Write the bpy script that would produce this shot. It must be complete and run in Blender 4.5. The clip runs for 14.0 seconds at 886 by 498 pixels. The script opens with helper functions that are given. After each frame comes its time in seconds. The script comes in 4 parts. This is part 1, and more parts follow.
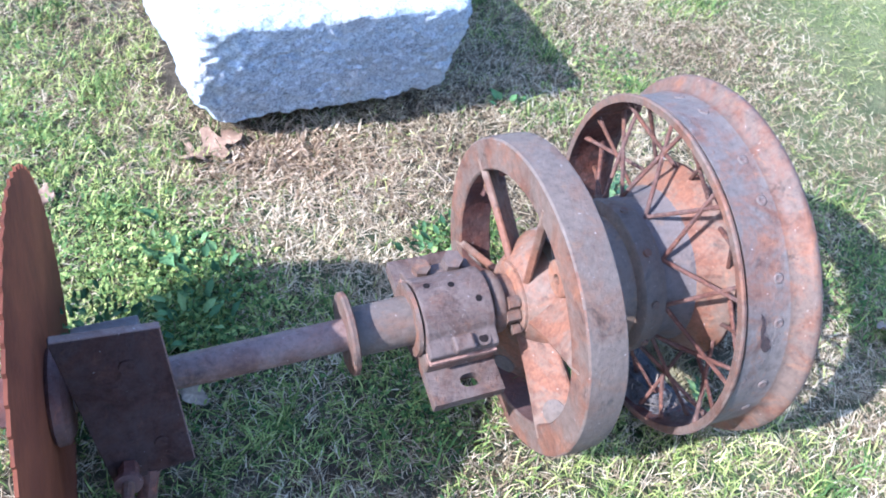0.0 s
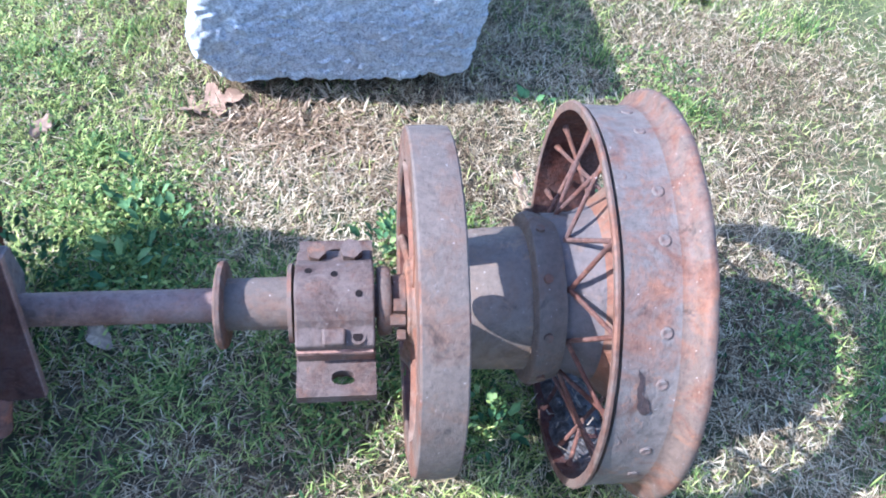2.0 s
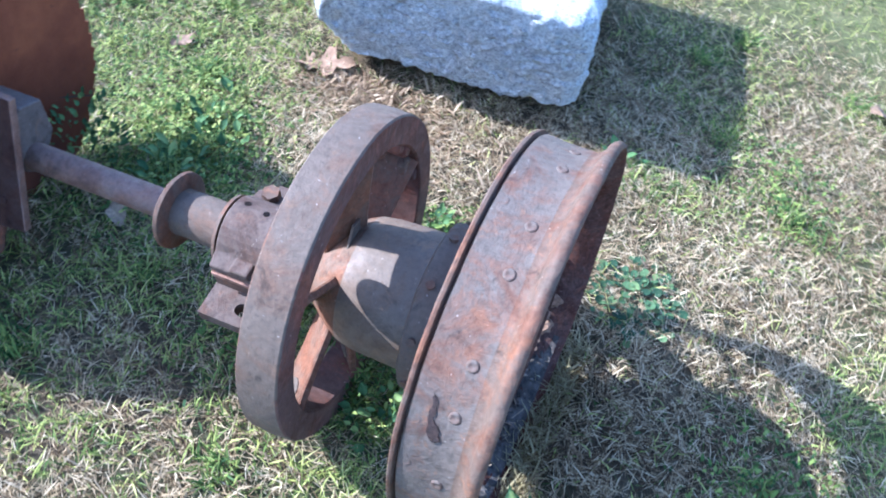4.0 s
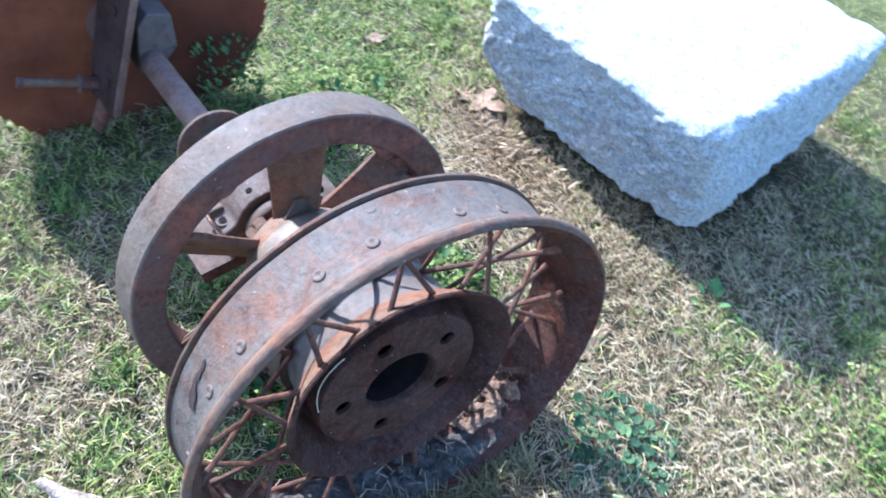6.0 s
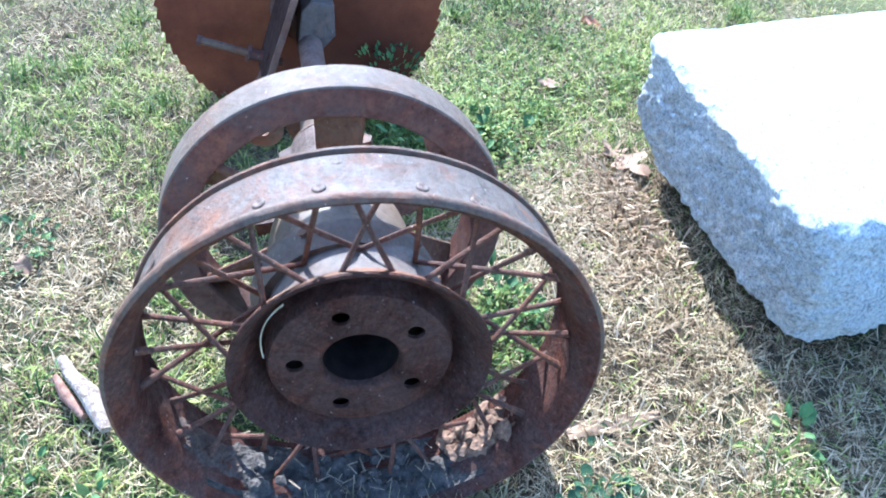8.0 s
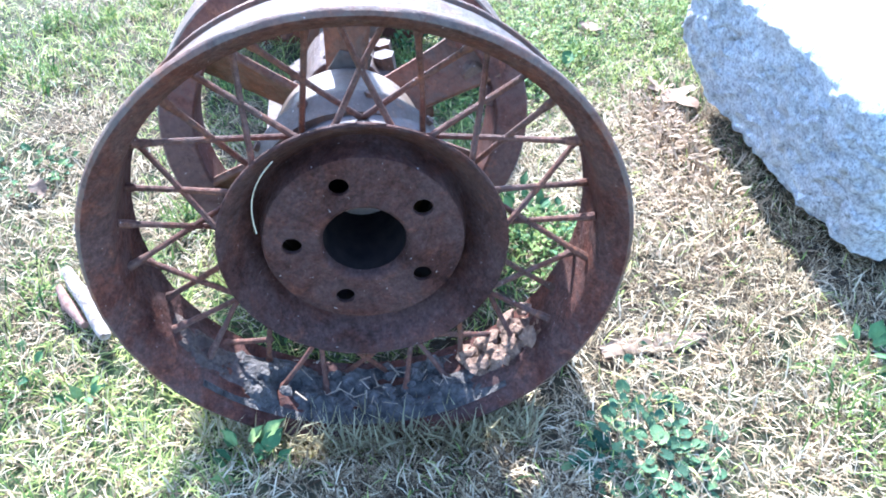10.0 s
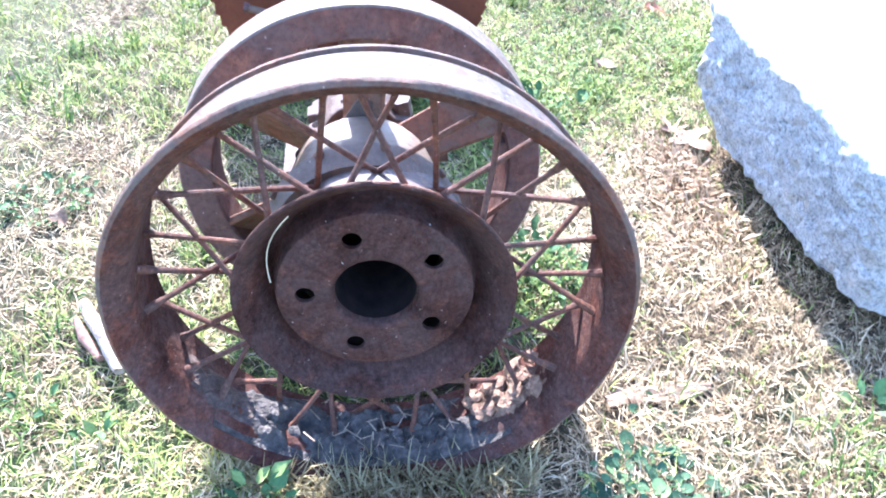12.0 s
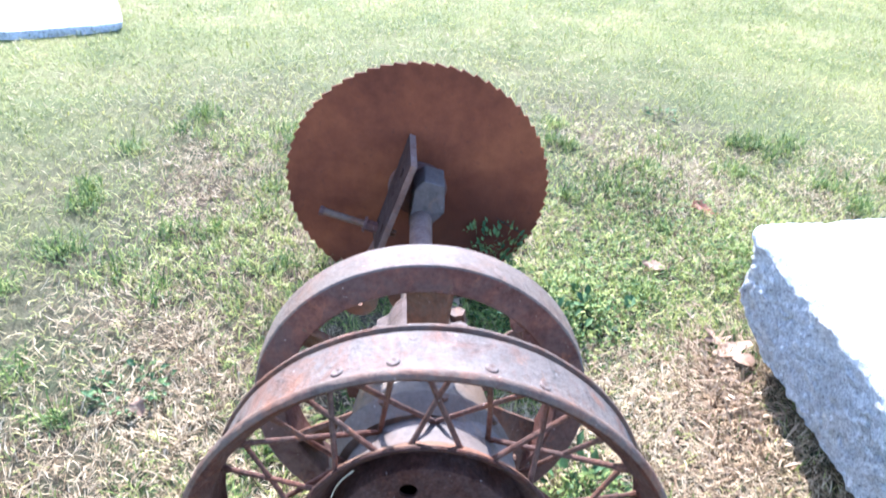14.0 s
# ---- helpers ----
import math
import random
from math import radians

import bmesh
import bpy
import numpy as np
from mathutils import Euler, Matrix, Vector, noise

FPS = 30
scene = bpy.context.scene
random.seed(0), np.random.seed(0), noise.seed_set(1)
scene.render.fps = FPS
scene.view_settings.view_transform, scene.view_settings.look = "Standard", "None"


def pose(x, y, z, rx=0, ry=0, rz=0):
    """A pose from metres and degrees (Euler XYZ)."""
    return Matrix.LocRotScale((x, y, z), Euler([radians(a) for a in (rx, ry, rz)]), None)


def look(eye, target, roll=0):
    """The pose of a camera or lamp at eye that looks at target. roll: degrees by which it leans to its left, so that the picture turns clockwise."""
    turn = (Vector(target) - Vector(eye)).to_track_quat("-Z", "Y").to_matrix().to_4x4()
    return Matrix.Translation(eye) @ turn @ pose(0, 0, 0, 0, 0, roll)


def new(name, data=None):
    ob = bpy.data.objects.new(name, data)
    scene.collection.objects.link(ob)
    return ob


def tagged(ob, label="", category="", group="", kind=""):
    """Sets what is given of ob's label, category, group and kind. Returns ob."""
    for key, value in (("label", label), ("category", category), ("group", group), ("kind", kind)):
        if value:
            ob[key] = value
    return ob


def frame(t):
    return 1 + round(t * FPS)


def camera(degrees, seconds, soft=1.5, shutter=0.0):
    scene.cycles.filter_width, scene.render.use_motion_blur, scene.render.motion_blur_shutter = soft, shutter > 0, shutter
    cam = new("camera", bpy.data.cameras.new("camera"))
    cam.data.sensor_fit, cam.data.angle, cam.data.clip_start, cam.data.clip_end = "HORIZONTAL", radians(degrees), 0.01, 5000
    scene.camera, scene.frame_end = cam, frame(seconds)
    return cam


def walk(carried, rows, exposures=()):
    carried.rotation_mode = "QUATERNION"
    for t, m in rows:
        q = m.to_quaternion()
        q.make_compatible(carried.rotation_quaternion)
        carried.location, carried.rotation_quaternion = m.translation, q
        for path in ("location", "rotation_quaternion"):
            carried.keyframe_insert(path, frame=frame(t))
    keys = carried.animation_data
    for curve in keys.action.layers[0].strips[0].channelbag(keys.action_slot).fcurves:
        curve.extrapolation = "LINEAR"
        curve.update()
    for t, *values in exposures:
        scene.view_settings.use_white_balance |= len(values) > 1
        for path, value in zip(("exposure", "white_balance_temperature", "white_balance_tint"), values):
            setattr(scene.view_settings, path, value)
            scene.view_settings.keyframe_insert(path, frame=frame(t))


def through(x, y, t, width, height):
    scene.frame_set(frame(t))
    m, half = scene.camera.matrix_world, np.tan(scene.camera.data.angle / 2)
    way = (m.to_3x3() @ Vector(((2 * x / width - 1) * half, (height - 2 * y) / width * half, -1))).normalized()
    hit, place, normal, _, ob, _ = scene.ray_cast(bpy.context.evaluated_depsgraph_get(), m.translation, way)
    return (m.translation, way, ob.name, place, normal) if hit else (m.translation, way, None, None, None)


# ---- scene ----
cam = camera(58.6, 14.0, soft=1.85, shutter=0.4)
PATH = [
    (0, (-0.596, -0.554, 0.989), (-0.043, 0.68, -0.485), 11.8),
    (0.5, (-0.535, -0.571, 0.993), (-0.085, 0.693, -0.49), 12.0),
    (1, (-0.416, -0.605, 0.99), (-0.067, 0.689, -0.495), 10.9),
    (1.5, (-0.323, -0.604, 0.983), (-0.109, 0.701, -0.517), 10.9),
    (2, (-0.276, -0.551, 0.976), (-0.105, 0.725, -0.554), 9.4),
    (2.5, (-0.214, -0.514, 0.974), (-0.093, 0.735, -0.584), 7.6),
    (3, (-0.119, -0.515, 0.986), (-0.185, 0.77, -0.544), 8.1),
    (3.2, (-0.073, -0.524, 0.984), (-0.203, 0.756, -0.546), 8.7),
    (5.3, (0.312, -0.37, 0.942), (-0.539, 0.65, -0.553), 10.9),
    (5.5, (0.333, -0.333, 0.932), (-0.539, 0.683, -0.554), 12.5),
    (6, (0.407, -0.238, 0.925), (-0.68, 0.607, -0.526), 10.1),
    (6.5, (0.447, -0.175, 0.916), (-0.765, 0.499, -0.526), 10.1),
    (7, (0.47, -0.117, 0.913), (-0.84, 0.415, -0.502), 8.6),
    (7.5, (0.506, -0.024, 0.895), (-0.892, 0.296, -0.5), 9.5),
    (8, (0.539, 0.005, 0.865), (-0.893, 0.298, -0.5), 7.6),
    (8.5, (0.581, 0.03, 0.794), (-0.93, 0.236, -0.499), 6.7),
    (9, (0.592, 0.053, 0.745), (-0.955, 0.23, -0.509), 4.9),
    (9.2, (0.592, 0.057, 0.725), (-0.942, 0.223, -0.546), 4.2),
    (11.3, (0.594, 0.068, 0.695), (-0.881, 0.196, -0.649), 3.2),
    (11.5, (0.587, 0.068, 0.711), (-0.904, 0.19, -0.617), 3.3),
    (12, (0.576, 0.066, 0.744), (-0.939, 0.17, -0.558), 3.8),
    (12.5, (0.57, 0.075, 0.796), (-0.963, 0.16, -0.485), 6.7),
    (13, (0.545, 0.057, 0.846), (-1.024, 0.088, -0.394), 5.4),
    (13.5, (0.557, 0.053, 0.869), (-1.076, 0.038, -0.285), 3.9),
    (14, (0.557, 0.048, 0.903), (-1.135, 0.016, -0.164), 3.8),
]
EXPOSURES = [
    (0.0, 2.18, 4700, 20), (3.0, 2.23, 4660, 18), (5.5, 2.03, 4780, 14), (6.5, 2.36, 4780, 10), (7.0, 2.34, 4780, 9), (9.0, 2.74, 4770, 13),
    (11.5, 3.19, 4930, 18), (12.5, 3.23, 5190, 22), (13.0, 3.12, 5260, 22), (13.5, 2.86, 5210, 20), (14.0, 2.68, 5180, 20),
]
walk(cam, [(t, look(eye, target, roll)) for t, eye, target, roll in PATH], EXPOSURES)

# ---- world, sun ----
SUN_FROM = Vector((-1.0, -0.21, 0.78)).normalized()
world = bpy.data.worlds.new("sky")
scene.world = world
world.use_nodes = True
wn = world.node_tree
wn.nodes.clear()
sky = wn.nodes.new("ShaderNodeTexSky")
sky.sky_type, sky.sun_disc = "NISHITA", False
sky.sun_elevation = math.asin(SUN_FROM.z)
sky.sun_rotation = math.atan2(SUN_FROM.x, SUN_FROM.y)
back = wn.nodes.new("ShaderNodeBackground")
back.inputs["Strength"].default_value = 0.15
wout = wn.nodes.new("ShaderNodeOutputWorld")
wn.links.new(sky.outputs[0], back.inputs[0])
wn.links.new(back.outputs[0], wout.inputs[0])
sun = new("sun", bpy.data.lights.new("sun", "SUN"))
sun.data.energy, sun.data.angle, sun.data.color = 3.9, radians(0.55), (1.0, 0.93, 0.82)
sun.matrix_world = look(SUN_FROM * 20, (0, 0, 0))


# ---- materials ----
class Mat:
    """A node material, with short ways to add nodes."""

    def __init__(self, name, rough=0.8, metal=0.0, spec=0.4):
        self.m = bpy.data.materials.new(name)
        self.m.use_nodes = True
        self.t = self.m.node_tree
        self.b = self.t.nodes["Principled BSDF"]
        self.b.inputs["Roughness"].default_value = rough
        self.b.inputs["Metallic"].default_value = metal
        self.b.inputs["Specular IOR Level"].default_value = spec
        self.co = self.t.nodes.new("ShaderNodeTexCoord").outputs["Object"]

    def put(self, kind, **kw):
        n = self.t.nodes.new(kind)
        for k, v in kw.items():
            n.inputs[k.replace("_", " ")].default_value = v
        return n

    def link(self, a, b):
        self.t.links.new(a, b)

    def noise(self, scale, detail=4.0, rough=0.55, dist=0.0, co=None):
        n = self.put("ShaderNodeTexNoise", Scale=scale, Detail=detail, Roughness=rough, Distortion=dist)
        self.link(co or self.co, n.inputs["Vector"])
        return n.outputs["Fac"]

    def ramp(self, fac, stops):
        n = self.t.nodes.new("ShaderNodeValToRGB")
        e = n.color_ramp.elements
        while len(e) < len(stops):
            e.new(0.5)
        for el, (p, c) in zip(e, stops):
            el.position = p
            el.color = (*c, 1) if len(c) == 3 else c
        self.link(fac, n.inputs[0])
        return n.outputs[0]

    def mix(self, fac, a, b, kind="MIX"):
        n = self.t.nodes.new("ShaderNodeMix")
        n.data_type, n.blend_type = "RGBA", kind
        for v, s in ((fac, n.inputs[0]), (a, n.inputs[6]), (b, n.inputs[7])):
            if hasattr(v, "is_linked"):
                self.link(v, s)
            else:
                s.default_value = v if isinstance(v, float) else (*v, 1)
        return n.outputs[2]

    def colour(self, c):
        self.link(c, self.b.inputs["Base Color"])

    def bump(self, fac, strength, dist, before=None):
        n = self.put("ShaderNodeBump", Strength=strength, Distance=dist)
        self.link(fac, n.inputs["Height"])
        if before:
            self.link(before, n.inputs["Normal"])
        self.link(n.outputs[0], self.b.inputs["Normal"])
        return n.outputs[0]


def g3(v):
    return (v, v, v)


def rust(name, dark, mid, light, grey, grey_amount, rough=0.6, relief=1.0, spec=0.16, metal=0.0):
    """Rusted iron: broad blotches, scabs, fine pitting, a worn grey-brown skin and a few pale flecks; metal: where steel shines through."""
    m = Mat(name, rough, metal, spec)
    big, small, fine = m.noise(9, 5, 0.6, 0.3), m.noise(55, 6, 0.7), m.noise(320, 3, 0.65)
    c = m.ramp(big, [(0.33, dark), (0.5, mid), (0.67, light)])
    c2 = m.ramp(small, [(0.3, dark), (0.53, mid), (0.73, light)])
    c = m.mix(0.45, c, c2)
    wear = m.ramp(m.noise(13, 7, 0.75, 0.5), [(0.5 - 0.12 * grey_amount - 0.04, g3(0)), (0.6 - 0.1 * grey_amount, g3(0.9))])
    c = m.mix(wear, c, m.mix(m.noise(80, 5, 0.7), grey, [0.55 * v for v in grey]))
    orange = m.ramp(m.noise(31, 6, 0.75, 0.6), [(0.57, g3(0)), (0.68, g3(0.45))])
    c = m.mix(orange, c, [1.15 * light[0], 1.08 * light[1], 0.9 * light[2]])
    stain = m.ramp(m.noise(24, 6, 0.7, 0.8), [(0.3, g3(0.3)), (0.42, g3(1.0))])
    c = m.mix(0.75, c, stain, "MULTIPLY")
    scab = m.ramp(m.noise(130, 4, 0.7), [(0.34, g3(0.45)), (0.5, g3(1.0)), (0.68, g3(1.25))])
    c = m.mix(0.4 * relief, c, scab, "MULTIPLY")
    pit = m.ramp(fine, [(0.28, g3(0.4)), (0.4, g3(1.0))])
    c = m.mix(0.55, c, pit, "MULTIPLY")
    if relief > 1.2:
        crust = m.ramp(m.noise(240, 4, 0.75, 0.4), [(0.34, g3(0.35)), (0.5, g3(0.8)), (0.68, g3(1.5))])
        c = m.mix(0.55, c, crust, "MULTIPLY")
    fleck = m.ramp(m.noise(260, 2, 0.4), [(0.755, g3(0)), (0.78, g3(0.6))])
    c = m.mix(fleck, c, (0.45, 0.4, 0.34))
    m.colour(c)
    m.link(m.ramp(small, [(0.3, g3(rough + 0.18)), (0.7, g3(rough - 0.06))]), m.b.inputs["Roughness"])
    b = m.bump(small, 0.7 * relief, 0.003)
    m.bump(m.noise(170, 4, 0.7), 0.6 * relief, 0.0014, b)
    return m.m


RUST = rust("rust_brown", (0.046, 0.021, 0.012), (0.112, 0.051, 0.028), (0.18, 0.081, 0.039), (0.122, 0.087, 0.061), 0.45)
RUST_GREY = rust("rust_greyed", (0.052, 0.029, 0.018), (0.108, 0.062, 0.037), (0.15, 0.085, 0.047), (0.128, 0.097, 0.07), 0.95, 0.6, 0.9, 0.2)
RUST_RED = rust("rust_red", (0.058, 0.025, 0.013), (0.155, 0.066, 0.033), (0.235, 0.106, 0.050), (0.165, 0.112, 0.073), 0.3)
RUST_RIM = rust("rust_rim", (0.05, 0.025, 0.016), (0.115, 0.056, 0.033), (0.19, 0.086, 0.043), (0.136, 0.113, 0.089), 0.85, 0.6, 1.0, 0.2)
# redder rust of the rim's inside, also darkened to deepen its shade
RUST_INNER_SHADED = rust("rust_inside_shaded", (0.024, 0.0095, 0.006), (0.09, 0.032, 0.019), (0.165, 0.063, 0.035), (0.11, 0.062, 0.047), 0.35, 0.68, 1.5, 0.1)
# copy of the inside rust, darkened for the shadow in the dish
RUST_FACE_SHADED = rust("rust_wheel_face_shaded", (0.013, 0.0055, 0.004), (0.054, 0.021, 0.013), (0.118, 0.046, 0.028), (0.076, 0.043, 0.033), 0.35, 0.68, 1.5, 0.1)
RUST_DARK = rust("rust_dark", (0.03, 0.013, 0.009), (0.115, 0.047, 0.031), (0.235, 0.095, 0.055), (0.13, 0.075, 0.058), 0.4)
RUST_PLATE = rust("rust_plate", (0.014, 0.007, 0.005), (0.042, 0.02, 0.014), (0.085, 0.038, 0.024), (0.055, 0.034, 0.027), 0.3, 0.75, 1.0, 0.08)
RUST_WIRE = rust("rust_wire", (0.045, 0.018, 0.011), (0.12, 0.047, 0.026), (0.19, 0.08, 0.04), (0.12, 0.07, 0.05), 0.3, 0.65, 1.3)
RUST_CAP = rust("rust_cap", (0.03, 0.017, 0.012), (0.075, 0.042, 0.027), (0.125, 0.062, 0.035), (0.125, 0.09, 0.068), 0.75, 0.62, 1.15, 0.18)
DRUM = rust("drum_skin", (0.07, 0.044, 0.027), (0.155, 0.1, 0.06), (0.225, 0.135, 0.073), (0.165, 0.122, 0.085), 0.6, 0.5, 0.6, 0.3)
SHAFT = rust("worn_shaft_steel", (0.055, 0.027, 0.018), (0.14, 0.075, 0.049), (0.215, 0.117, 0.072), (0.2, 0.132, 0.098), 0.4, 0.55, 1.0, 0.25)
SHELL = rust("hub_shell_skin", (0.05, 0.036, 0.028), (0.105, 0.078, 0.062), (0.15, 0.093, 0.062), (0.13, 0.104, 0.086), 0.85, 0.58, 0.7, 0.22)


def plain(name, a, b, scale, rough=0.8, fine=0.0, bump=0.3, dist=0.001, spec=0.3):
    m = Mat(name, rough, 0.0, spec)
    n = m.noise(scale, 5, 0.6)
    c = m.ramp(n, [(0.3, a), (0.7, b)])
    if fine:
        c = m.mix(0.6, c, m.ramp(m.noise(fine, 3), [(0.35, g3(0.5)), (0.6, g3(1.0))]), "MULTIPLY")
    m.colour(c)
    m.bump(m.noise(scale * 4, 4), bump, dist)
    return m.m


def granite_skin():
    m = Mat("granite", 0.8, 0.0, 0.25)
    v = m.put("ShaderNodeTexVoronoi", Scale=420.0, Randomness=1.0)
    m.link(m.co, v.inputs["Vector"])
    c = m.ramp(v.outputs["Color"], [(0.1, (0.4, 0.425, 0.425)), (0.36, (0.6, 0.63, 0.62)), (0.6, (0.7, 0.725, 0.71)), (0.9, (0.76, 0.785, 0.765))])
    c = m.mix(0.55, c, m.ramp(m.noise(85, 7, 0.78), [(0.36, g3(0.5)), (0.52, g3(1.0))]), "MULTIPLY")
    c = m.mix(0.45, c, m.ramp(m.noise(11, 7, 0.78), [(0.36, g3(0.55)), (0.55, g3(1.0))]), "MULTIPLY")
    stain = m.ramp(m.noise(5.5, 5, 0.6), [(0.53, g3(0)), (0.72, g3(0.6))])
    c = m.mix(stain, c, (0.46, 0.4, 0.3))
    c = m.mix(0.6, c, m.ramp(m.noise(170, 4, 0.75), [(0.36, g3(0.45)), (0.5, g3(1.0)), (0.66, g3(1.15))]), "MULTIPLY")
    spots = m.ramp(m.noise(40, 3, 0.5), [(0.7, g3(0)), (0.75, g3(0.5))])
    c = m.mix(spots, c, (0.2, 0.2, 0.2))
    m.colour(c)
    b = m.bump(m.noise(48, 9, 0.78, 0.4), 1.0, 0.016)
    m.bump(m.noise(200, 4, 0.7), 0.8, 0.003, b)
    return m.m


GRANITE = granite_skin()


def blade_skin():
    """Sheet steel rusted evenly: smooth orange-brown with broad clouds, one dark wet stain and fine pitting."""
    m = Mat("rust_blade", 0.75, 0.0, 0.07)
    c = m.ramp(m.noise(6, 3, 0.5), [(0.3, (0.075, 0.024, 0.013)), (0.5, (0.132, 0.042, 0.019)), (0.72, (0.2, 0.068, 0.026))])
    c = m.mix(0.35, c, m.ramp(m.noise(28, 5, 0.65), [(0.3, (0.075, 0.024, 0.015)), (0.7, (0.225, 0.076, 0.034))]))
    spot = m.put("ShaderNodeVectorMath")
    spot.operation = "DISTANCE"
    m.link(m.co, spot.inputs[0])
    spot.inputs[1].default_value = (0.0, 0.1, -0.14)
    near = m.put("ShaderNodeMapRange", From_Min=0.02, From_Max=0.19, To_Min=0.75, To_Max=0.0)
    m.link(spot.outputs["Value"], near.inputs["Value"])
    patch = m.mix(1.0, m.ramp(m.noise(14, 5, 0.6), [(0.25, g3(0.5)), (0.6, g3(1.3))]), near.outputs[0], "MULTIPLY")
    c = m.mix(patch, c, (0.042, 0.019, 0.014))
    pock = m.ramp(m.noise(75, 4, 0.6), [(0.62, g3(0)), (0.7, g3(0.5))])
    c = m.mix(pock, c, (0.07, 0.03, 0.02))
    m.colour(c)
    b = m.bump(m.noise(60, 5, 0.6), 0.35, 0.002)
    m.bump(m.noise(240, 3, 0.7), 0.35, 0.001, b)
    return m.m


RUST_BLADE = blade_skin()


def blades_skin(name, stops, rough=0.5, through=0.25, blotch=2.2, spread=0.75):
    """Leaf blades: a colour of its own for each blade, leaning with broad patches of ground."""
    m = Mat(name, rough, 0.0, 0.12)
    rnd = m.t.nodes.new("ShaderNodeNewGeometry").outputs["Random Per Island"]
    mixn = m.put("ShaderNodeMath")
    mixn.operation = "MULTIPLY_ADD"
    m.link(m.noise(blotch, 4), mixn.inputs[0])
    mixn.inputs[1].default_value = 0.9
    half = m.put("ShaderNodeMath")
    half.operation = "MULTIPLY_ADD"
    m.link(rnd, half.inputs[0])
    half.inputs[1].default_value, half.inputs[2].default_value = spread, 0.045 - 0.5 * spread
    m.link(half.outputs[0], mixn.inputs[2])
    c = m.ramp(mixn.outputs[0], stops)
    m.colour(c)
    tr = m.put("ShaderNodeBsdfTranslucent")
    m.link(c, tr.inputs["Color"])
    mx = m.put("ShaderNodeMixShader")
    mx.inputs[0].default_value = through
    m.link(m.b.outputs[0], mx.inputs[1])
    m.link(tr.outputs[0], mx.inputs[2])
    m.link(mx.outputs[0], m.t.nodes["Material Output"].inputs["Surface"])
    return m.m


STRAW = blades_skin("dry_grass", [(0.1, (0.06, 0.037, 0.018)), (0.33, (0.205, 0.14, 0.07)), (0.6, (0.37, 0.278, 0.15)), (0.92, (0.62, 0.505, 0.31))], 0.7, 0.24, 2.2, 0.9)
STRAW_FAR = blades_skin("far_dry_grass", [(0.08, (0.12, 0.09, 0.042)), (0.33, (0.25, 0.2, 0.095)), (0.6, (0.37, 0.31, 0.155)), (0.95, (0.53, 0.46, 0.26))], 0.6, 0.4, 1.7, 0.6)
GREEN = blades_skin("green_grass", [(0.1, (0.045, 0.08, 0.02)), (0.4, (0.175, 0.228, 0.05)), (0.7, (0.39, 0.41, 0.1)), (0.95, (0.6, 0.57, 0.2))], 0.6, 0.28)
LAWN = blades_skin("far_lawn_grass", [(0.08, (0.085, 0.115, 0.028)), (0.35, (0.185, 0.208, 0.05)), (0.6, (0.3, 0.298, 0.088)), (0.95, (0.46, 0.41, 0.17))], 0.6, 0.4, 1.3, 0.6)
LITTER = blades_skin("leaf_litter", [(0.1, (0.13, 0.08, 0.04)), (0.5, (0.31, 0.21, 0.115)), (0.9, (0.5, 0.38, 0.235))])
CLOVER = blades_skin("clover", [(0.1, (0.028, 0.06, 0.017)), (0.45, (0.1, 0.155, 0.034)), (0.8, (0.25, 0.29, 0.07)), (0.97, (0.42, 0.42, 0.13))], 0.6, 0.25)


def soil_skin():
    m = Mat("thatch_soil", 0.95, 0.0, 0.15)
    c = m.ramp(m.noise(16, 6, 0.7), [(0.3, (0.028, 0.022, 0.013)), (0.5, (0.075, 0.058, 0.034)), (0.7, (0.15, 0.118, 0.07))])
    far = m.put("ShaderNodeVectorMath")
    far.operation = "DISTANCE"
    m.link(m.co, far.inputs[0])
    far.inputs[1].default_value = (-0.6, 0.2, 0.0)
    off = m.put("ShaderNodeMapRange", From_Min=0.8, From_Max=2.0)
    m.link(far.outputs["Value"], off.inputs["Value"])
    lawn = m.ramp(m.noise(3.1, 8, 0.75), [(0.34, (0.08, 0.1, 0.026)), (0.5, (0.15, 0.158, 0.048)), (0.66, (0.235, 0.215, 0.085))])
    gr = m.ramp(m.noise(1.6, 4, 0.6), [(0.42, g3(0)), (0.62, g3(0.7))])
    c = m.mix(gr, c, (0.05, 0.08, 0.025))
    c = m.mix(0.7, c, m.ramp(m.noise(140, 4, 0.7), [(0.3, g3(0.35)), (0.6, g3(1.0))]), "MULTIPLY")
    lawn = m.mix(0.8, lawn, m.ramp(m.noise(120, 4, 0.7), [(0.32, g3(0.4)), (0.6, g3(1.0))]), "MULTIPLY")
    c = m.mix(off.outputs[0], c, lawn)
    m.colour(c)
    m.bump(m.noise(90, 5, 0.7), 0.8, 0.01)
    return m.m


SOIL = soil_skin()


def weed_skin(name, stops):
    """Soft matt leaves, each a little lighter, darker or yellower than the next."""
    m = Mat(name, 0.75, 0.0, 0.2)
    one = m.t.nodes.new("ShaderNodeObjectInfo").outputs["Random"]
    c = m.ramp(one, stops)
    m.colour(m.mix(0.5, c, m.ramp(m.noise(160, 4), [(0.3, g3(0.55)), (0.65, g3(1.15))]), "MULTIPLY"))
    m.bump(m.noise(260, 4), 0.4, 0.002)
    return m.m


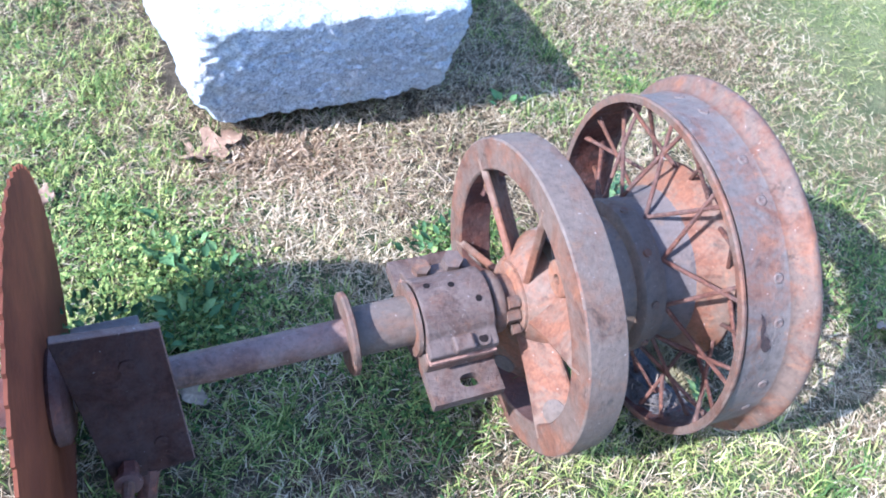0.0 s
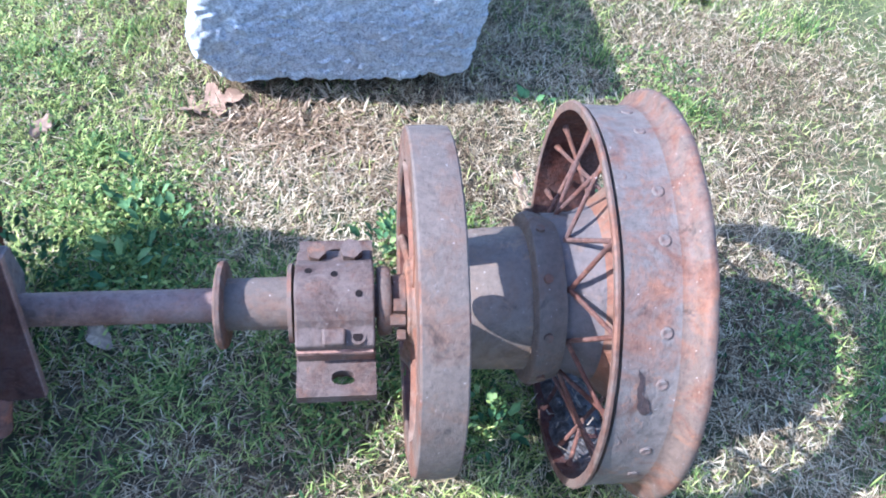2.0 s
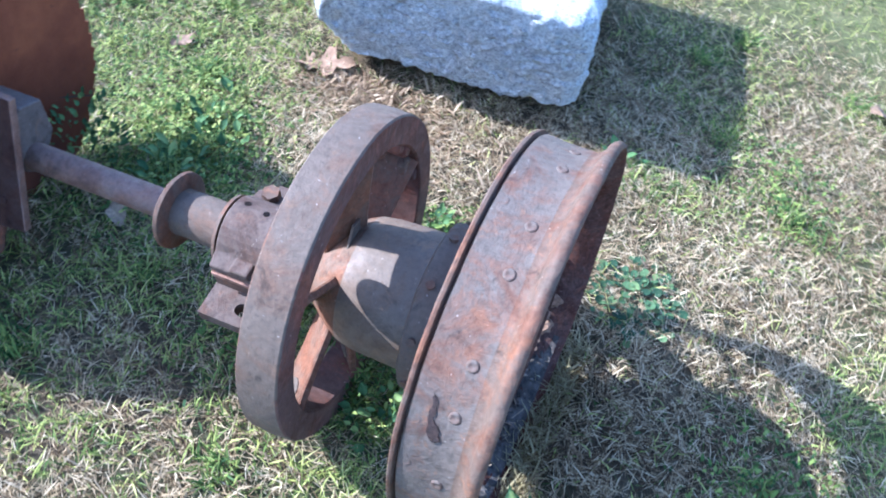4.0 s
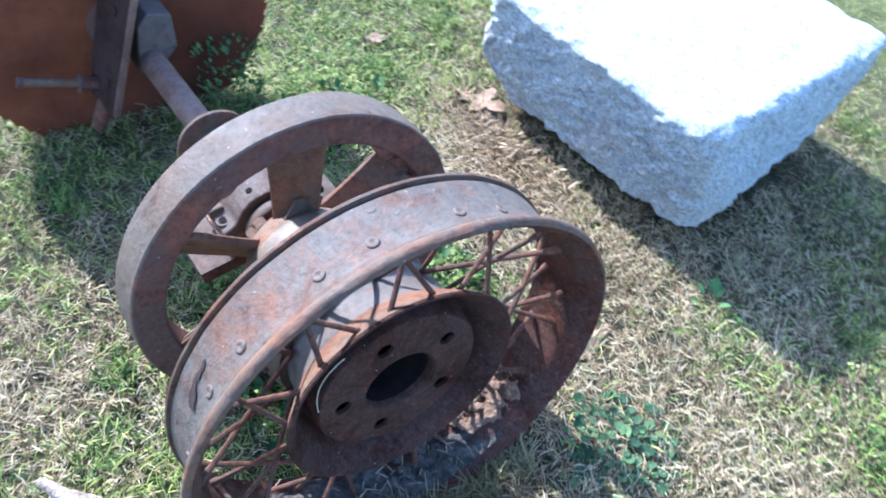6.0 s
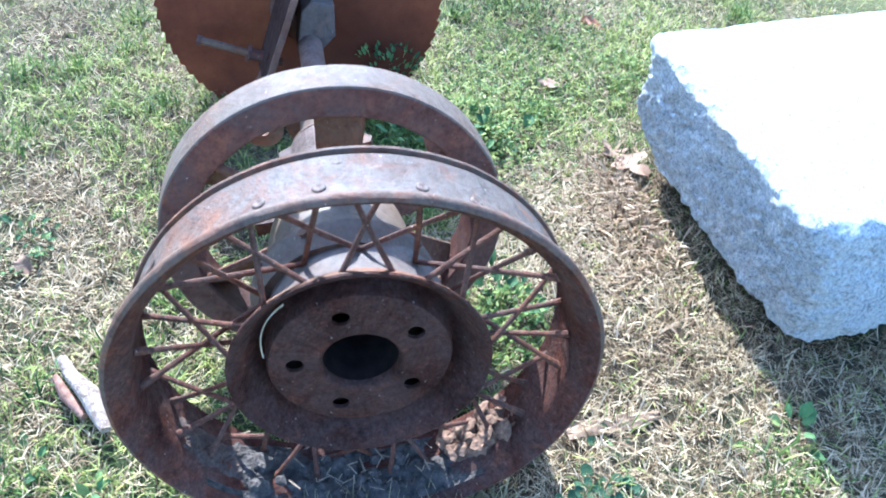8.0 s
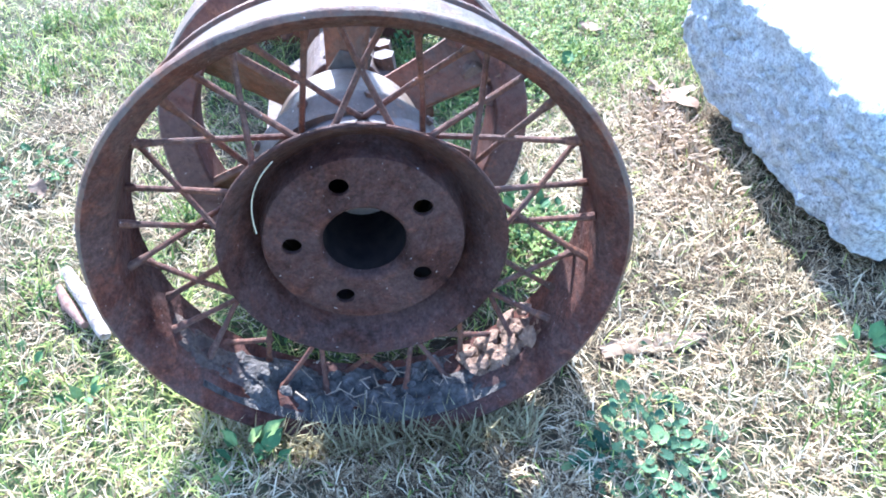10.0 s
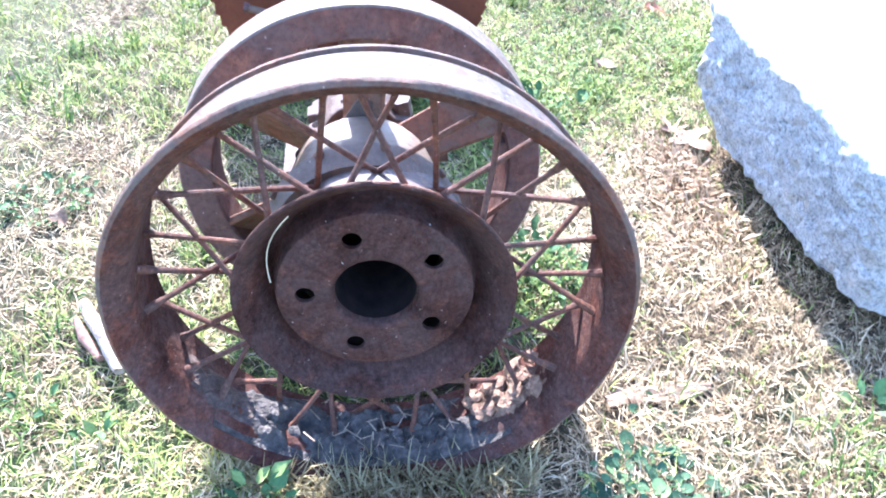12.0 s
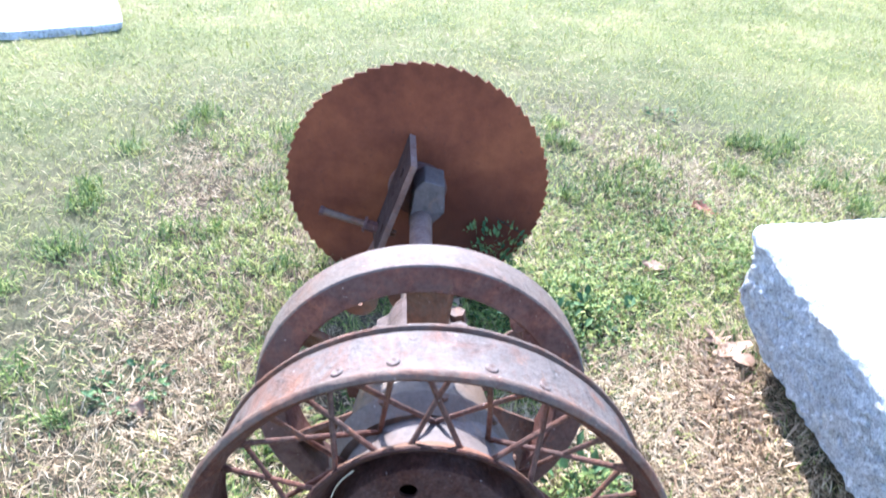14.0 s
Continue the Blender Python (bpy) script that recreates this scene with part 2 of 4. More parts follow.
LEAF_GREEN = weed_skin("weed_leaf", [(0.0, (0.028, 0.065, 0.022)), (0.45, (0.07, 0.13, 0.04)), (0.8, (0.115, 0.18, 0.055)), (1.0, (0.2, 0.25, 0.07))])
LEAF_TEAL = weed_skin("rosette_leaf", [(0.0, (0.024, 0.054, 0.024)), (0.45, (0.047, 0.092, 0.038)), (0.8, (0.08, 0.132, 0.05)), (1.0, (0.135, 0.18, 0.062))])
LEAF_BROWN = plain("dead_leaf", (0.17, 0.095, 0.05), (0.34, 0.22, 0.13), 40, 0.75, 200)
LEAF_RED = plain("red_dead_leaf", (0.24, 0.075, 0.035), (0.42, 0.17, 0.09), 40, 0.7, 200)
LEAF_GREY = plain("grey_dead_leaf", (0.2, 0.14, 0.085), (0.34, 0.26, 0.17), 40, 0.8, 200)
WOOD_PALE = plain("bleached_wood", (0.2, 0.135, 0.09), (0.56, 0.46, 0.36), 85, 0.85, 160, 0.9, 0.006)
WOOD_ROT = plain("rotten_wood", (0.16, 0.08, 0.05), (0.36, 0.2, 0.13), 60, 0.9, 200, 0.6, 0.003)
MUD = plain("dried_mud", (0.11, 0.062, 0.037), (0.26, 0.16, 0.098), 45, 0.95, 220, 0.9, 0.006)
DIRT = plain("grey_dirt", (0.05, 0.034, 0.026), (0.125, 0.088, 0.066), 50, 0.95, 240, 0.8, 0.004)
MUCK = plain("dark_wet_soil", (0.03, 0.026, 0.022), (0.15, 0.124, 0.1), 70, 0.8, 150, 1.0, 0.008)
# near-black colour that stands for the shade inside bores and holes
HOLLOW_SHADE = plain("hollow_shade_black", (0.007, 0.006, 0.006), (0.02, 0.014, 0.011), 40, 0.95, spec=0.05)
SCORCH = plain("scorched_rust", (0.012, 0.009, 0.008), (0.05, 0.028, 0.02), 90, 0.8, 250, 0.6, 0.002)
LEAF_TAN = plain("tan_dead_leaf", (0.16, 0.088, 0.045), (0.3, 0.19, 0.11), 40, 0.75, 200)
LEAF_DULL = plain("dull_dead_leaf", (0.17, 0.105, 0.055), (0.3, 0.2, 0.115), 40, 0.75, 200)
STALK = plain("dry_stalk", (0.3, 0.24, 0.15), (0.46, 0.38, 0.25), 60, 0.8)


# ---- mesh helpers ----
def mesh_of(name, verts, faces, mat, smooth=False):
    me = bpy.data.meshes.new(name)
    me.from_pydata(verts, [], faces)
    me.materials.append(mat)
    if smooth:
        me.polygons.foreach_set("use_smooth", [True] * len(me.polygons))
    me.update()
    return me


def part(name, bm, mat, parent, label="", smooth=None, m=None):
    """Links a bmesh as one mesh object under a thing or a part."""
    bmesh.ops.recalc_face_normals(bm, faces=bm.faces)
    me = bpy.data.meshes.new(name)
    if smooth is not None:
        for f in bm.faces:
            f.smooth = True
        for e in bm.edges:
            if len(e.link_faces) == 2 and e.calc_face_angle(0) > radians(smooth):
                e.smooth = False
    bm.to_mesh(me)
    bm.free()
    for one in mat if isinstance(mat, tuple) else (mat,):
        me.materials.append(one)
    ob = new(name, me)
    ob.parent = parent
    if m is not None:
        ob.matrix_basis = m
    if label:
        tagged(ob, label)
    return ob


def lathe(profile, segs=96, closed=True, uneven=0.0, seed=0, caps=True):
    """A ring or disc round the x axis from (x, radius) pairs."""
    bm = bmesh.new()
    rings = []
    n = segs
    for x, r in profile:
        ring = []
        for k in range(n):
            a = math.tau * k / n
            p = Vector((x, r * math.sin(a), r * math.cos(a)))
            if uneven:
                p += noise.noise_vector(p * 14 + Vector((seed, 0, 0))) * uneven + noise.noise_vector(p * 60) * uneven * 0.35
            ring.append(bm.verts.new(p))
        rings.append(ring)
    pairs = list(zip(rings, rings[1:] + rings[:1])) if closed else list(zip(rings, rings[1:]))
    for a, b in pairs:
        for k in range(n):
            bm.faces.new((a[k], a[(k + 1) % n], b[(k + 1) % n], b[k]))
    if not closed and caps:
        for ring in (rings[0], rings[-1]):
            bm.faces.new(ring)
    return bm


def tube(points, radii, sides=10, caps=True):
    """A bent bar through points."""
    bm = bmesh.new()
    rings = []
    pts = [Vector(p) for p in points]
    for i, p in enumerate(pts):
        d = (pts[min(i + 1, len(pts) - 1)] - pts[max(i - 1, 0)]).normalized()
        u = d.orthogonal().normalized() if i == 0 else (u - d * u.dot(d)).normalized()
        v = d.cross(u)
        r = radii[i] if isinstance(radii, (list, tuple)) else radii
        rings.append([bm.verts.new(p + r * (math.cos(math.tau * k / sides) * u + math.sin(math.tau * k / sides) * v)) for k in range(sides)])
    for a, b in zip(rings, rings[1:]):
        for k in range(sides):
            bm.faces.new((a[k], a[(k + 1) % sides], b[(k + 1) % sides], b[k]))
    if caps:
        bm.faces.new(rings[0])
        bm.faces.new(rings[-1])
    return bm


def prism(outline, x0, x1, bevel=0.002, holes=0):
    """A plate with an outline in (y, z), from x0 to x1, its edges rounded."""
    bm = bmesh.new()
    a = [bm.verts.new((x0, y, z)) for y, z in outline]
    b = [bm.verts.new((x1, y, z)) for y, z in outline]
    n = len(a)
    bm.faces.new(a)
    bm.faces.new(b)
    for k in range(n):
        bm.faces.new((a[k], a[(k + 1) % n], b[(k + 1) % n], b[k]))
    if bevel:
        bmesh.ops.recalc_face_normals(bm, faces=bm.faces)
        es = [e for e in bm.edges if e.calc_face_angle(0) > radians(35)]
        bmesh.ops.bevel(bm, geom=es, offset=bevel, segments=2, affect="EDGES", profile=0.5)
    return bm


def box(x0, x1, y0, y1, z0, z1, bevel=0.002):
    return prism([(y0, z0), (y1, z0), (y1, z1), (y0, z1)], x0, x1, bevel)


def roughen(bm, amount, scale, seed=0.0, cuts=0):
    if cuts:
        bmesh.ops.subdivide_edges(bm, edges=bm.edges, cuts=cuts, use_grid_fill=True)
    for v in bm.verts:
        v.co += noise.noise_vector(v.co * scale + Vector((seed, 3.1 * seed, 0))) * amount
    return bm


def basis(origin, ax):
    """A frame whose x axis runs along ax, with z as upright as it can be."""
    a = Vector(ax).normalized()
    y = Vector((0, 0, 1)).cross(a).normalized()
    z = a.cross(y)
    return Matrix.Translation(origin) @ Matrix((a, y, z)).transposed().to_4x4()


def thing(name, label, category, m=None, group="", kind=""):
    ob = new(name)
    if m is not None:
        ob.matrix_basis = m
    return tagged(ob, label, category, group, kind)


# ---- ground ----
def ground_height(x, y):
    rut = 0.052 * math.exp(-(((x - 0.025) / 0.105) ** 4) - ((y - 0.04) / 0.2) ** 4)
    return 0.006 * noise.noise(Vector((x * 2.1, y * 2.1, 0.3))) + 0.004 * noise.noise(Vector((x * 7, y * 7, 1.3))) - rut


def build_ground():
    def steps(lo, hi, inner0, inner1, fine):
        inner = list(np.arange(inner0, inner1 + 1e-6, fine))
        out, s = [], fine
        v = inner1
        while v < hi:
            s *= 1.5
            v = min(v + s, hi)
            out.append(v)
        low, s, v = [], fine, inner0
        while v > lo:
            s *= 1.5
            v = max(v - s, lo)
            low.append(v)
        return low[::-1] + inner + out

    xs, ys = steps(-400, 400, -4.0, 1.6, 0.05), steps(-400, 400, -2.6, 2.6, 0.05)
    verts = [(x, y, ground_height(x, y) if abs(x) < 30 and abs(y) < 30 else 0.0) for y in ys for x in xs]
    w = len(xs)
    faces = [(j * w + i, j * w + i + 1, (j + 1) * w + i + 1, (j + 1) * w + i) for j in range(len(ys) - 1) for i in range(w - 1)]
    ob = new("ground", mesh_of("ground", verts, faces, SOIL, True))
    tagged(ob, "dry thatchy lawn soil under patchy grass", "ground", kind="structure")


build_ground()

# ---- the saw mandrel ----
MANDREL = basis((0.0132, 0.0350, 0.2030), (1, 0.0780, 0.0320))
mandrel = thing("saw_mandrel", "rusty circular saw shaft with belt pulley and spoked wheel on grass", "saw", MANDREL)
INV = MANDREL.inverted()

# blade
BLADE = INV @ basis((-0.7830, -0.0345, 0.1965), (1, 0.0450, -0.0545))


def blade_mesh(r=0.2505, teeth=64, half=0.0016):
    bm = bmesh.new()
    outer = []
    for k in range(teeth):
        for f, rr in ((0.0, r), (0.14, r - 0.0055), (0.55, r - 0.003)):
            a = -math.tau * (k + f) / teeth
            outer.append((rr * math.sin(a), rr * math.cos(a)))
    n = len(outer)
    rings = [outer, [(0.93 * y / math.hypot(y, z) * r, 0.93 * z / math.hypot(y, z) * r) for y, z in outer], [(0.1 * y, 0.1 * z) for y, z in outer]]
    sides = []
    for s in (-half, half):
        vs = [[bm.verts.new((s, y, z)) for y, z in ring] for ring in rings]
        for a, b in zip(vs, vs[1:]):
            for k in range(n):
                bm.faces.new((a[k], a[(k + 1) % n], b[(k + 1) % n], b[k]))
        bm.faces.new(vs[-1])
        sides.append(vs[0])
    for k in range(n):
        bm.faces.new((sides[0][k], sides[0][(k + 1) % n], sides[1][(k + 1) % n], sides[1][k]))
    return bm


blade = part("saw_blade", blade_mesh(), RUST_BLADE, mandrel, "rusty toothed circular saw blade", m=BLADE)
verts = []
for k in range(11):
    f = k / 10
    for sgn in (-1, 1):
        verts.append((0.0021, 0.156 + 0.072 * f + 0.003 * noise.noise(Vector((f * 6, 0, 3))), -0.062 - 0.045 * f + 0.005 * noise.noise(Vector((f * 5, 2, 1))) + sgn * 0.0022 * min(1, 5 * f + 0.1, 5 * (1 - f) + 0.1)))
streak = new("dark_streak", mesh_of("dark_streak", verts, [(2 * k, 2 * k + 1, 2 * k + 3, 2 * k + 2) for k in range(10)], SCORCH))
streak.parent = blade
part("collar", lathe([(0.002, 0.012), (0.002, 0.052), (0.006, 0.056), (0.016, 0.054), (0.022, 0.044), (0.022, 0.012)], 64, uneven=0.0006), RUST_DARK, blade, "domed clamping collar", 40)
part("outer_collar", lathe([(-0.002, 0.012), (-0.002, 0.064), (-0.014, 0.062), (-0.02, 0.05), (-0.02, 0.012)], 48, uneven=0.0006), RUST_DARK, blade, "", 40)
part("arbor_nut", prism([(0.03 * math.cos(a), 0.03 * math.sin(a)) for a in [math.tau * k / 6 for k in range(6)]], -0.05, -0.02, 0.003), RUST_DARK, blade, "hexagonal nut")

# bearing at the blade
PLATE = pose(-0.71, -0.05, 0.035, -18.5, 0, 5) @ Matrix.Scale(0.95, 4)


def plate_shape(outline, y0, y1, bevel):
    """A plate in the x, z plane."""
    bm = prism([(y, z) for y, z in outline], y0, y1, bevel)
    for v in bm.verts:
        v.co = Vector((v.co.y, v.co.x, v.co.z))
    return roughen(bm, 0.0008, 30)


bearing_plate = part("bearing_plate", plate_shape([(-0.05, -0.108), (0.042, -0.108), (0.042, 0.092), (-0.066, 0.109)], -0.0038, 0.0092, 0.0015), RUST_PLATE, mandrel, "dark rusty flat mounting plate", m=PLATE)
part("plate_bolt_head", prism([(0.0095 * math.cos(a), 0.0095 * math.sin(a)) for a in [math.tau * k / 6 for k in range(6)]], 0, 0.0025, 0.0008), RUST_PLATE, bearing_plate, m=pose(0.0, -0.0038, 0.055, 0, 0, -90))
part("plate_bolt_head", prism([(0.008 * math.cos(a), 0.008 * math.sin(a)) for a in [math.tau * k / 6 for k in range(6)]], 0, 0.002, 0.0008), RUST_PLATE, bearing_plate, m=pose(0.012, -0.0038, -0.062, 0, 0, -90))
part("plate_edge", plate_shape([(0.0405, -0.1065), (0.0432, -0.1065), (0.0432, 0.0925), (-0.064, 0.1102), (-0.064, 0.1075), (0.0405, 0.09)], -0.0032, 0.0088, 0.0006), SHAFT, bearing_plate, "paler strip along the edge of the plate")
part("bearing_housing", roughen(prism([(-0.022, -0.012), (0.006, -0.034), (0.024, -0.004), (0.042, 0.016), (0.04, 0.07), (0.004, 0.079), (-0.014, 0.06)], -0.765, -0.695, 0.0025), 0.0006, 30), SHELL, mandrel, "cast bearing housing")
bolt = part("tension_bolt", tube([(-0.733, -0.045, -0.052), (-0.737, -0.1, -0.036), (-0.743, -0.17, -0.017), (-0.744, -0.183, -0.014)], 0.0068, 10), RUST_RED, mandrel, "long rusty bolt sticking out")
part("bolt_nut", tube([(-0.7345, -0.062, -0.047), (-0.737, -0.1, -0.036)], 0.011, 6), RUST_DARK, bolt)
part("bolt_washer", tube([(-0.737, -0.101, -0.0358), (-0.7373, -0.106, -0.0343)], 0.015, 14), RUST_DARK, bolt)
part("bolt_head", tube([(-0.7438, -0.18, -0.0148), (-0.7445, -0.188, -0.0125)], 0.0092, 8), RUST_DARK, bolt)
part("bracket_stub", roughen(tube([(-0.715, -0.075, -0.06), (-0.722, -0.085, -0.085), (-0.73, -0.092, -0.112), (-0.734, -0.094, -0.122)], [0.012, 0.011, 0.012, 0.008], 10), 0.002, 60), RUST_DARK, mandrel, "rusty bracket stub in the grass", 40)

# shaft
part("shaft", lathe([(-0.84, 0.0195), (-0.60, 0.0202), (-0.5, 0.0202), (-0.27, 0.0202), (-0.2, 0.0202)], 40, False, 0.0005), SHAFT, mandrel, "long round steel shaft", 40)
part("shaft_flange", lathe([(-0.470, 0.02), (-0.4705, 0.05), (-0.468, 0.0525), (-0.463, 0.0525), (-0.461, 0.05), (-0.4605, 0.02)], 56, True, 0.0007), RUST, mandrel, "thin rusty ring flange", 40)
part("sleeve", lathe([(-0.461, 0.02), (-0.461, 0.0312), (-0.383, 0.0318), (-0.383, 0.02)], 48, True, 0.0004), RUST_GREY, mandrel, "smooth bearing sleeve", 40)
part("sleeve_flange", lathe([(-0.388, 0.03), (-0.3885, 0.047), (-0.3835, 0.048), (-0.382, 0.03)], 48, True, 0.001), RUST, mandrel, "", 40)

# pillow block, rolled a little towards the camera side
BLOCK = pose(-0.334, 0, 0, 9, 0, 0)


def half_shell(x0, x1, r, base, ear):
    """The cap: an arch over the shaft with an ear at each side."""
    arch = [(r * math.cos(a), r * math.sin(a)) for a in [math.pi * k / 14 for k in range(1, 14)]]
    arch = [(y, z) for y, z in arch if z > 0.017]
    out = [(-ear, base), (ear, base), (ear, 0.014), (ear - 0.01, 0.018)] + arch + [(-ear + 0.01, 0.018), (-ear, 0.014)]
    return prism(out, x0, x1, 0.0025)


def slot_plate(y0, y1, z0, z1, x0, x1, hy, hx, sy, sx):
    """A foot plate with an oblong hole through it."""
    bm = bmesh.new()
    nseg = 20
    cx, cy = hx, hy
    inner, outer = [], []
    for k in range(nseg):
        a = math.tau * (k + 0.5) / nseg
        inner.append((cx + sx * math.copysign(abs(math.cos(a)) ** 0.8, math.cos(a)), cy + sy * math.copysign(abs(math.sin(a)) ** 0.8, math.sin(a))))
        c, s = math.cos(a), math.sin(a)
        tx = ((x1 - cx) if c > 0 else (x0 - cx)) / c if abs(c) > 1e-6 else 1e9
        ty = ((y1 - cy) if s > 0 else (y0 - cy)) / s if abs(s) > 1e-6 else 1e9
        t = min(tx, ty)
        outer.append((cx + t * c, cy + t * s))
    for cxn, cyn in ((x0, y0), (x1, y0), (x1, y1), (x0, y1)):
        k = min(range(nseg), key=lambda q: (outer[q][0] - cxn) ** 2 + (outer[q][1] - cyn) ** 2)
        outer[k] = (cxn, cyn)
    vs = [[bm.verts.new((x, y, z)) for x, y in ring] for z in (z0, z1) for ring in (inner, outer)]
    for a, b in ((vs[0], vs[1]), (vs[2], vs[3]), (vs[0], vs[2]), (vs[1], vs[3])):
        for k in range(nseg):
            bm.faces.new((a[k], a[(k + 1) % nseg], b[(k + 1) % nseg], b[k]))
    return bm


block = part("bearing_base", roughen(prism([(-0.063, -0.052), (0.063, -0.052), (0.063, -0.006), (-0.063, -0.006)], -0.047, 0.047, 0.003), 0.0007, 40), RUST, mandrel, "cast pillow block base", m=BLOCK)
part("bearing_cap", roughen(half_shell(-0.046, 0.046, 0.05, 0.002, 0.064), 0.0006, 45, 2), RUST_CAP, block, "worn grey pillow block cap")
part("shim", roughen(box(-0.0445, 0.044, -0.0665, 0.061, -0.0055, 0.0015, 0.0005), 0.0012, 60, 5, 5), WOOD_ROT, block, "rotten shim between cap and base")
part("foot", slot_plate(-0.108, -0.06, -0.05, -0.031, -0.047, 0.047, -0.085, 0.008, 0.009, 0.014), RUST_CAP, block, "foot plate with an oblong hole")
part("foot", slot_plate(0.06, 0.105, -0.05, -0.031, -0.047, 0.047, 0.083, 0.0, 0.009, 0.014), RUST_CAP, block, "foot plate with an oblong hole")
part("cap_lug", roughen(box(-0.015, 0.012, -0.066, -0.046, 0.012, 0.026, 0.003), 0.0012, 60), RUST_CAP, block)
part("bolt_ring", tube([(0.026, -0.055, 0.008), (0.026, -0.055, 0.0185)], 0.0095, 14), RUST_CAP, block)
# solid black plug in place of a hole's shade
part("oil_hole", tube([(0.026, -0.055, 0.008), (0.026, -0.055, 0.0192)], 0.006, 12), HOLLOW_SHADE, block, "oil hole, its shade drawn as a black plug")
part("cap_bolt", tube([(-0.022, 0.055, 0.008), (-0.022, 0.055, 0.03)], 0.012, 6), RUST, block)
part("cap_bolt", tube([(0.02, 0.055, 0.008), (0.02, 0.055, 0.034)], 0.014, 6), RUST_CAP, block)
# black plugs stand for the shade down the oil holes
for bx, by in ((0.0, 0.012), (-0.03, 0.018), (0.028, -0.014)):
    bz = math.sqrt(0.05**2 - by**2)
    part("oil_hole", tube([(bx, by * 0.9, bz * 0.9), (bx, by * 1.01, bz * 1.01)], 0.0044, 10), HOLLOW_SHADE, block, "oil hole, its shade drawn as a black plug")

# collar and clamp between block and pulley
part("set_collar", lathe([(-0.284, 0.02), (-0.284, 0.04), (-0.281, 0.042), (-0.271, 0.042), (-0.268, 0.04), (-0.268, 0.02)], 48, True, 0.0008), RUST, mandrel, "rusty set collar", 40)
clamp = part("split_clamp", lathe([(-0.266, 0.02), (-0.266, 0.031), (-0.2505, 0.033), (-0.2505, 0.02)], 40, True, 0.0012), RUST, mandrel, "", 40)
for k, (y, z) in enumerate(((-0.036, 0.012), (-0.028, 0.028), (-0.046, -0.006))):
    part("clamp_bolt", roughen(tube([(-0.27 + 0.004 * k, y, z), (-0.252, y, z)], 0.0095 - 0.001 * k, 6), 0.0008, 80, k), RUST, clamp)

# flat belt pulley
pulley_bm = lathe([(-0.249, 0.2085), (-0.247, 0.2105), (-0.224, 0.2118), (-0.201, 0.2105), (-0.199, 0.2085), (-0.199, 0.1745), (-0.2012, 0.172), (-0.2465, 0.1688), (-0.249, 0.171)], 128, True, 0.0006)
for f in pulley_bm.faces:
    c = f.calc_center_median()
    r = math.hypot(c.y, c.z)
    f.material_index = 0 if r > 0.2093 else (1 if c.x < -0.238 else 2)
pulley = part("pulley_rim", pulley_bm, (RUST_GREY, RUST, RUST_DARK), mandrel, "flat greyed iron belt pulley rim", 40)
part("pulley_hub", lathe([(-0.2500, 0.02), (-0.2500, 0.046), (-0.248, 0.0495), (-0.243, 0.051), (-0.24, 0.05), (-0.24, 0.02)], 48, True, 0.0008), RUST_RED, pulley, "", 40)


def spoke_plate():
    bm = bmesh.new()
    rows = [(0.042, 0.027), (0.07, 0.027), (0.10, 0.0285), (0.13, 0.031), (0.15, 0.033), (0.164, 0.0345), (0.175, 0.0355), (0.1865, 0.036)]
    a, b = [], []
    for r, hw in rows:
        for lst, x in ((a, -0.005), (b, 0.005)):
            lst.append((bm.verts.new((x, -hw, r)), bm.verts.new((x, hw, r))))
    for k in range(len(rows) - 1):
        for s in (a, b):
            bm.faces.new((s[k][0], s[k][1], s[k + 1][1], s[k + 1][0]))
        for e in (0, 1):
            bm.faces.new((a[k][e], a[k + 1][e], b[k + 1][e], b[k][e]))
    bm.faces.new((a[0][0], a[0][1], b[0][1], b[0][0]))
    bm.faces.new((a[-1][0], a[-1][1], b[-1][1], b[-1][0]))
    bmesh.ops.recalc_face_normals(bm, faces=bm.faces)
    bmesh.ops.bevel(bm, geom=[e for e in bm.edges if e.calc_face_angle(0) > radians(50)], offset=0.002, segments=1, affect="EDGES")
    return roughen(bm, 0.0007, 40)


first = part("pulley_spoke", spoke_plate(), RUST_RED, pulley, "broad pitched pulley spoke", m=pose(-0.2245, 0, 0, -1, 0, 0) @ pose(0, 0, 0, 0, 0, -40))
for k in range(1, 6):
    s = new("pulley_spoke", first.data)
    s.parent, s.matrix_basis = pulley, pose(-0.2245, 0, 0, -1 - 60 * k, 0, 0) @ pose(0, 0, 0, 0, 0, -40)
pad = part("spoke_pad", roughen(tube([(-0.004, 0, 0.157), (-0.0065, 0, 0.157), (-0.0075, 0, 0.157)], [0.0165, 0.0165, 0.014], 22), 0.0005, 50), RUST_GREY, pulley, "flat round boss near the spoke's end", 40, first.matrix_basis)
for k in range(1, 6):
    s = new("spoke_pad", pad.data)
    s.parent, s.matrix_basis = pulley, pose(-0.2245, 0, 0, -1 - 60 * k, 0, 0) @ pose(0, 0, 0, 0, 0, -40)
ca, sa = math.cos(radians(-31)), math.sin(radians(-31))
part("rim_lobe", roughen(lathe([(-0.248, 0.0065), (-0.248, 0.021), (-0.2465, 0.0225), (-0.236, 0.0225), (-0.2345, 0.021), (-0.2345, 0.0065)], 32, True), 0.0006, 40), RUST_RED, pulley, "rounded lug with a hole", 40, pose(0, 0.157 * sa, 0.157 * ca))
